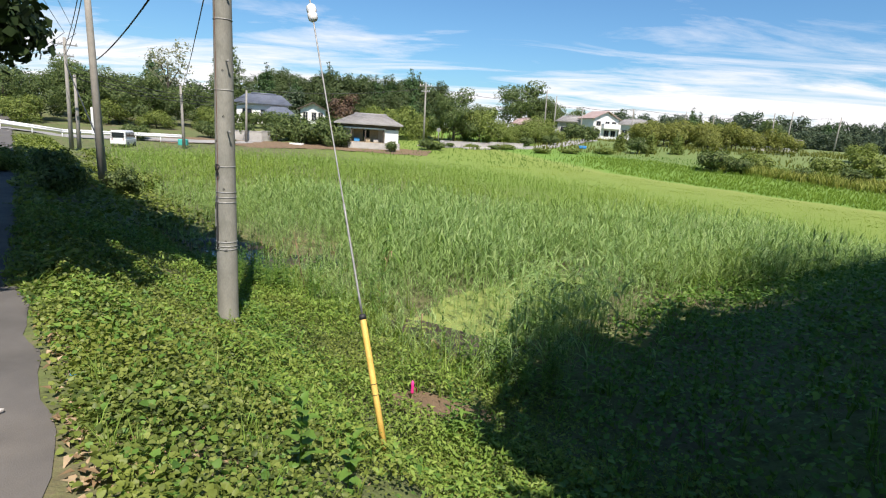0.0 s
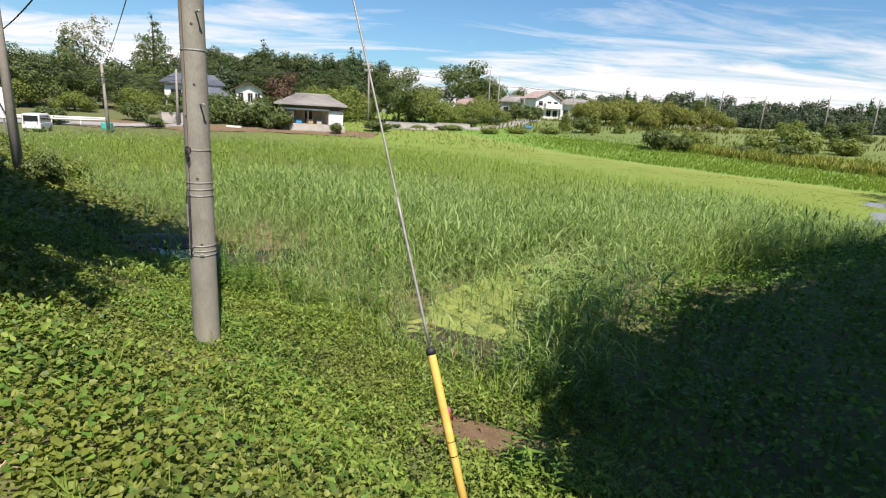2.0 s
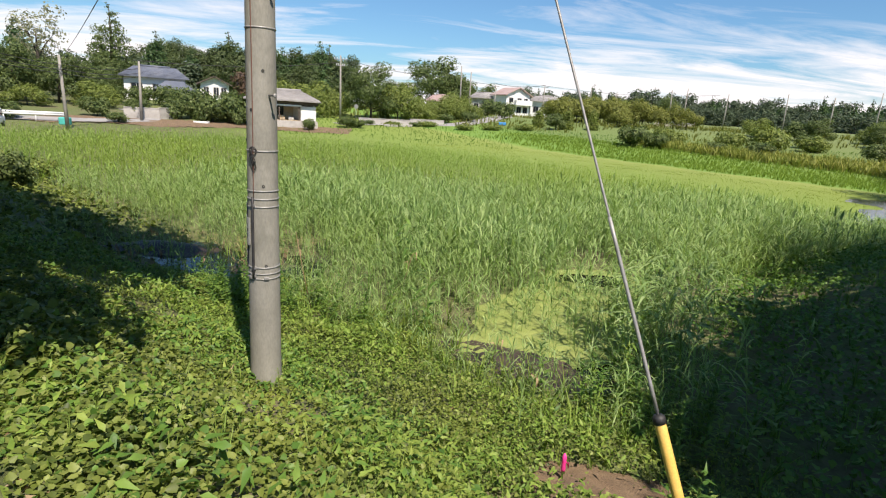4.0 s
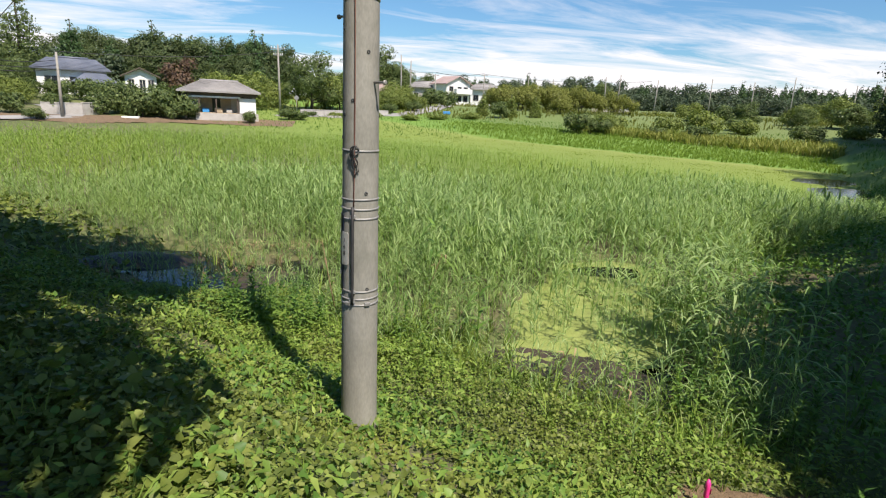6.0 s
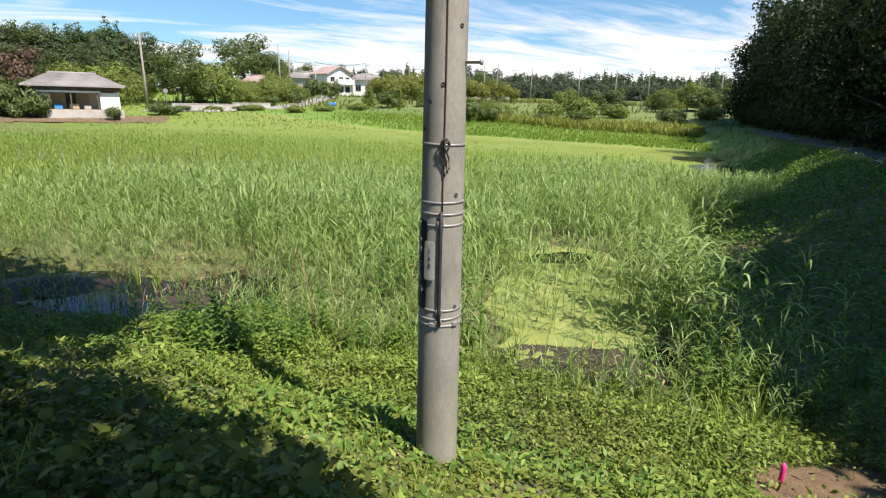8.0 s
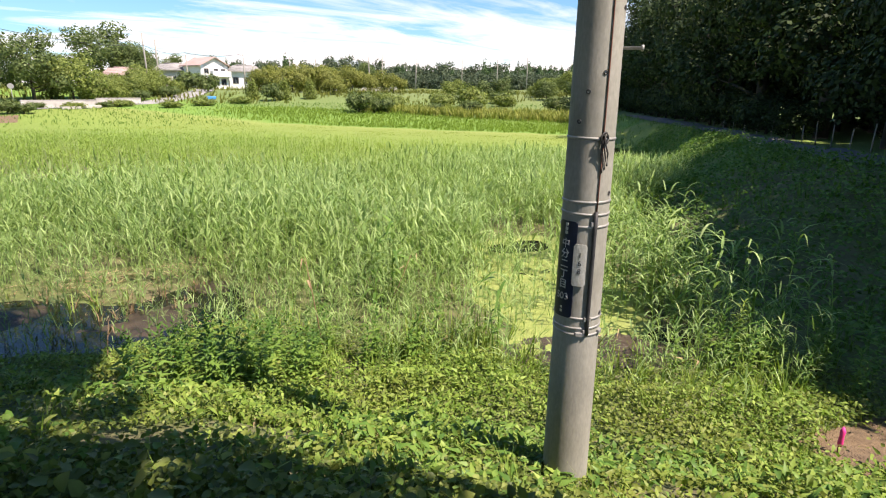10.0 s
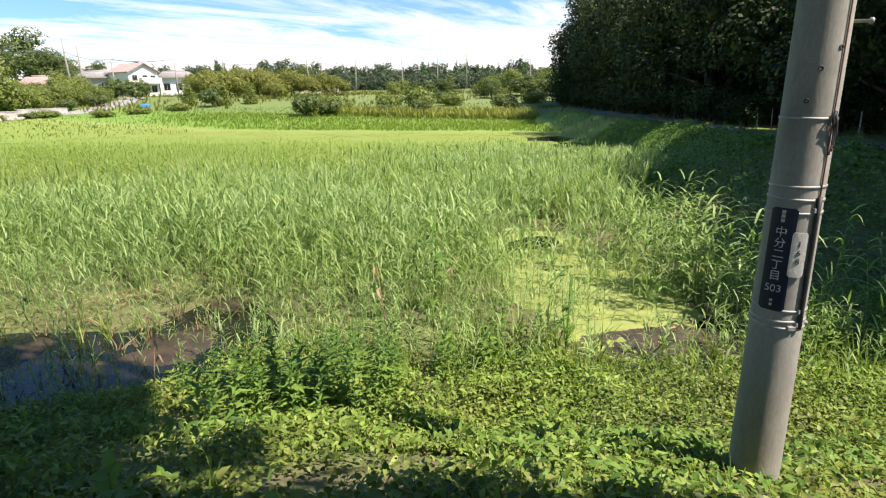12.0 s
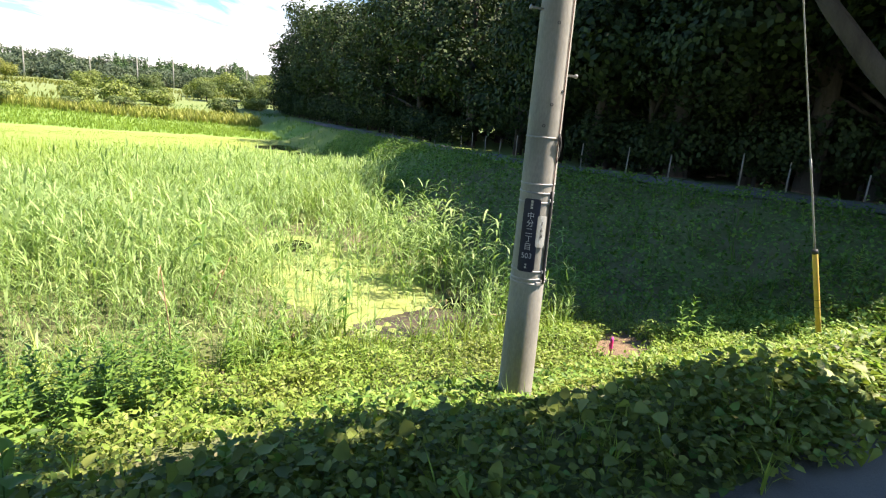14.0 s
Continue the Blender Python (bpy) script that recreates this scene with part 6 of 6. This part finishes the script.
def two_storey(x, y, yaw, w, deep, low, high, m_wall, m_roof, label, gable=False, ground_z=None, balcony=False, wing=None, rise=None):
    z = float(height(x, y)) if ground_z is None else ground_z
    h = thing("house", pose(x, y, z - 0.1, 0, 0, yaw), label, "house")
    part("wall", boxes((-w / 2, 0, -0.5, w / 2, deep, low + high)), m_wall, h)
    roof = None
    if gable:
        bm = bmesh.new()
        bm.faces.new([bm.verts.new(p) for p in ((-w / 2, -0.003, low + high), (w / 2, -0.003, low + high), (0, -0.003, low + high + w * 0.24))])
        bm.faces.new([bm.verts.new(p) for p in ((-w / 2, 0.2, low + high), (w / 2, 0.2, low + high), (0, 0.2, low + high + w * 0.24))])
        part("gable", bm, m_wall, h)
        roof = part("roof", roof_gable(bmesh.new(), -w / 2 - 0.5, w / 2 + 0.5, -0.6, deep + 0.6, low + high - 0.22, w * 0.24 + 0.25), m_roof, h)
    else:
        roof = part("roof", roof_hip(bmesh.new(), -w / 2 - 0.6, w / 2 + 0.6, -0.7, deep + 0.7, low + high - 0.05, rise or w * 0.17 + 0.3, w * 0.22), m_roof, h)
        if not rise:
            tile_rows(roof, m_roof, -w / 2 - 0.6, w / 2 + 0.6, -0.7, deep / 2, low + high + 0.12, low + high + w * 0.17 + 0.2, 8, w * 0.22)
            part("ridge", tube(bmesh.new(), [(-w * 0.25, deep / 2, low + high + w * 0.17 + 0.3), (w * 0.25, deep / 2, low + high + w * 0.17 + 0.3)], 0.16, 8), m_roof, roof)
    for fx in (-0.3, 0.05, 0.32):
        if high > 1.5:
            window(h, fx * w, 0, low + 0.5, w * 0.16, high * 0.45, M_WHITE if m_wall is not M_WHITE else M_GREYWALL)
        window(h, fx * w, 0, 0.7, w * 0.18, 1.3, M_WHITE if m_wall is not M_WHITE else M_GREYWALL)
    if balcony:
        bal = part("balcony", boxes((-w * 0.18, -1.1, low - 0.1, w / 2, 0, low + 0.05), (-w * 0.18, -1.1, low + 0.05, w / 2, -1.0, low + 1.0), (-w * 0.18, -1.0, low + 0.05, -w * 0.18 + 0.1, 0, low + 1.0), (w / 2 - 0.1, -1.0, low + 0.05, w / 2, 0, low + 1.0)), M_WHITE, h)
        part("post", boxes((w / 2 - 0.2, -1.1, 0, w / 2, -0.95, low - 0.1)), M_WHITE, bal)
    if wing:
        part("wing_wall", boxes((wing[0], -wing[2], -0.5, wing[1], 0, wing[3])), m_wall, h)
        part("wing_roof", roof_hip(bmesh.new(), wing[0] - 0.5, wing[1] + 0.5, -wing[2] - 0.6, 0.6, wing[3] - 0.05, 1.3, 1.6), m_roof, h)
    return h


two_storey(-35.6, 84.0, 20, 8.2, 6.0, 1.7, 1.25, M_WHITE, M_TILEBLUE, "two-storey house with blue-grey tiled hip roofs", ground_z=2.3, wing=(0.4, 4.9, 2.5, 1.35))
two_storey(-25.8, 80.3, 16, 3.8, 5.0, 1.9, 0.6, M_WHITE, M_DARKWOOD, "small white gabled house among garden trees", True, ground_z=2.3)
two_storey(27.6, 124.0, 22, 6.4, 6.0, 2.5, 2.1, M_WHITE, M_TILERED, "white two-storey house with pale red gabled roof and balcony", True, ground_z=3.0, balcony=True)
two_storey(20.6, 129.0, -12, 6.4, 5.0, 2.0, 1.2, M_GREYWALL, M_TILE, "grey-roofed house beside the white one", ground_z=3.4)
two_storey(34.2, 125.5, -16, 6.5, 6.0, 2.2, 1.0, M_WHITE, M_TILE, "low house with grey tiled roof", ground_z=3.4)
two_storey(9.4, 110.0, -6, 5.6, 5.0, 2.4, 0.2, M_CREAM, M_TILERED, "low shed with pale red roof", ground_z=2.4)
two_storey(55.0, 103.5, -30, 7.4, 5.0, 2.0, 0.2, M_CREAM, M_TILE, "low pale farm building behind the orchard", ground_z=2.9, rise=0.35)
two_storey(-40.0, 118.0, 20, 8, 6, 2.5, 1.0, M_GREYWALL, M_TILEBLUE, "grey roof half hidden behind trees", ground_z=3.6)


# ---- parked van and small things on the far side ----
def van(x, y, yaw):
    t = thing("van", pose(x, y, float(height(x, y)) + 0.08, 0, 0, yaw) @ Matrix.Diagonal((0.95, 0.95, 0.82, 1)), "small white boxy van on the field road", "van")
    bm = boxes((-1.65, -0.72, 0.28, 1.65, 0.72, 0.95), bevel=0.1)
    box(bm, -1.6, -0.68, 0.9, 1.15, 0.68, 1.82, 0.14)
    part("body", bm, M_CARWHITE, t)
    for x0, x1 in ((-1.45, -0.45), (-0.38, 0.45), (0.52, 1.05)):
        for s in (-1, 1):
            part("window", boxes((x0, s * 0.69 - 0.012, 1.08, x1, s * 0.69 + 0.012, 1.62), bevel=0.01), M_GLASS, t)
    part("windscreen", boxes((1.12, -0.58, 1.05, 1.17, 0.58, 1.62), bevel=0.01), M_GLASS, t)
    part("rear_window", boxes((-1.63, -0.55, 1.05, -1.59, 0.55, 1.62), bevel=0.01), M_GLASS, t)
    for sx in (-1.05, 1.05):
        for sy in (-0.68, 0.68):
            w = part("wheel", tube(bmesh.new(), [(sx, sy - 0.08, 0.27), (sx, sy + 0.08, 0.27)], 0.27, 16), M_BLACK, t)
            part("rim", tube(bmesh.new(), [(sx, sy - 0.085, 0.27), (sx, sy + 0.085, 0.27)], 0.15, 12), M_STEEL, w)
    for s in (-0.5, 0.5):
        part("tail_light", boxes((-1.67, s - 0.06, 0.75, -1.63, s + 0.06, 1.0)), M_TILERED, t)


van(-32.0, 43.4, 108)


def small_box(name, x, y, w, d, h, yaw, mat, label, category):
    t = thing(name, pose(x, y, float(height(x, y)), 0, 0, yaw), label, category)
    part("body", boxes((-w / 2, -d / 2, 0, w / 2, d / 2, h), bevel=min(w, d, h) * 0.15), mat, t)


small_box("covered_stack", 16.9, 82.6, 1.3, 0.8, 0.42, -10, M_BLUE, "bright blue plastic sheet over a low stack", "sheet")
small_box("bin", -29.6, 49.6, 0.9, 0.7, 0.7, 10, M_TEAL, "teal plastic storage bin", "bin")
small_box("block_stack", -20.8, 59.6, 1.6, 0.7, 0.2, 5, M_WHITE, "white boards lying on the soil", "boards")
small_box("parked_car", 43.0, 97.0, 1.9, 1.1, 0.9, 0, M_WHITE, "small white vehicle parked by the orchard", "car")
for x, y, w in ((-0.6, 71.0, 0.7), (0.3, 71.3, 0.9), (1.4, 71.8, 0.8), (2.4, 72.0, 0.7)):
    small_box("stone", x, y, w, 0.6, 0.3, 30 * x, M_GREYWALL, "pale rough stone lying beside the lane", "stone")
sign_far = thing("road_sign", pose(-5.2, 76.5, float(height(-5.2, 76.5))), "round white road mirror on a post", "road sign")
part("post", tube(bmesh.new(), [(0, 0, -0.2), (0, 0, 2.2)], 0.04, 8), M_STEEL, sign_far)
part("disc", tube(bmesh.new(), [(0, -0.06, 2.0), (0, 0.0, 2.0)], 0.3, 16), M_STEEL, sign_far)
board = thing("signboard", pose(-32.5, 40.3, float(height(-32.5, 40.3))), "tall narrow white signboard beside the road", "sign")
part("panel", boxes((-0.28, -0.05, 1.2, 0.28, 0.05, 3.6), bevel=0.02), M_WHITE, board)
part("post", boxes((-0.05, -0.04, -0.2, 0.05, 0.06, 1.2)), M_STEEL, board)

# a bare leaning trunk at the corner of the wood
limb = thing("leaning_tree", at_place(8.9, -7.8), "leaning bare grey trunk under the canopy of the wood", "tree")
bm = bmesh.new()
tube(bm, [(0, 0, -0.3), (0.15, 1.4, 1.3), (0.3, 3.2, 3.0), (0.5, 4.1, 4.1), (0.9, 5.8, 6.5), (1.2, 6.4, 9.0)], [0.30, 0.26, 0.2, 0.17, 0.12, 0.05], 12)
part("trunk", bm, M_BARK, limb)

scrap = thing("plastic_scrap", pose(1.1, -4.33, float(height(1.1, -4.33)) + 0.02, 8, 5, 30), "small crumpled blue plastic scrap by the lane", "litter")
part("film", boxes((-0.05, -0.03, 0, 0.05, 0.03, 0.012), (-0.02, -0.045, 0.008, 0.035, 0.02, 0.025), bevel=0.004), M_BLUE, scrap)
for k, (u, v, s) in enumerate(((0.6, -0.25, 0.03), (1.4, -0.12, 0.022), (2.6, -0.4, 0.028), (-0.6, -0.3, 0.02), (4.0, -0.2, 0.03), (8.6, -0.35, 0.025))):
    x, y = ROAD_P[0] + u * ROAD_D[0] + v * ROAD_N[0], ROAD_P[1] + u * ROAD_D[1] + v * ROAD_N[1]
    bm = bmesh.new()
    bmesh.ops.create_icosphere(bm, subdivisions=1, radius=s)
    for vert in bm.verts:
        vert.co *= 0.8 + 0.4 * ((vert.index * 0.37 + k * 0.21) % 1)
        vert.co.z *= 0.6
    t = thing("pebble", pose(x, y, float(road_height(np.array(u))) + 0.02 + s * 0.3, 0, 0, k * 50), "small grey pebble lying on the asphalt", "pebble", "pebbles on the lane")
    part("stone", bm, M_GREYWALL, t)
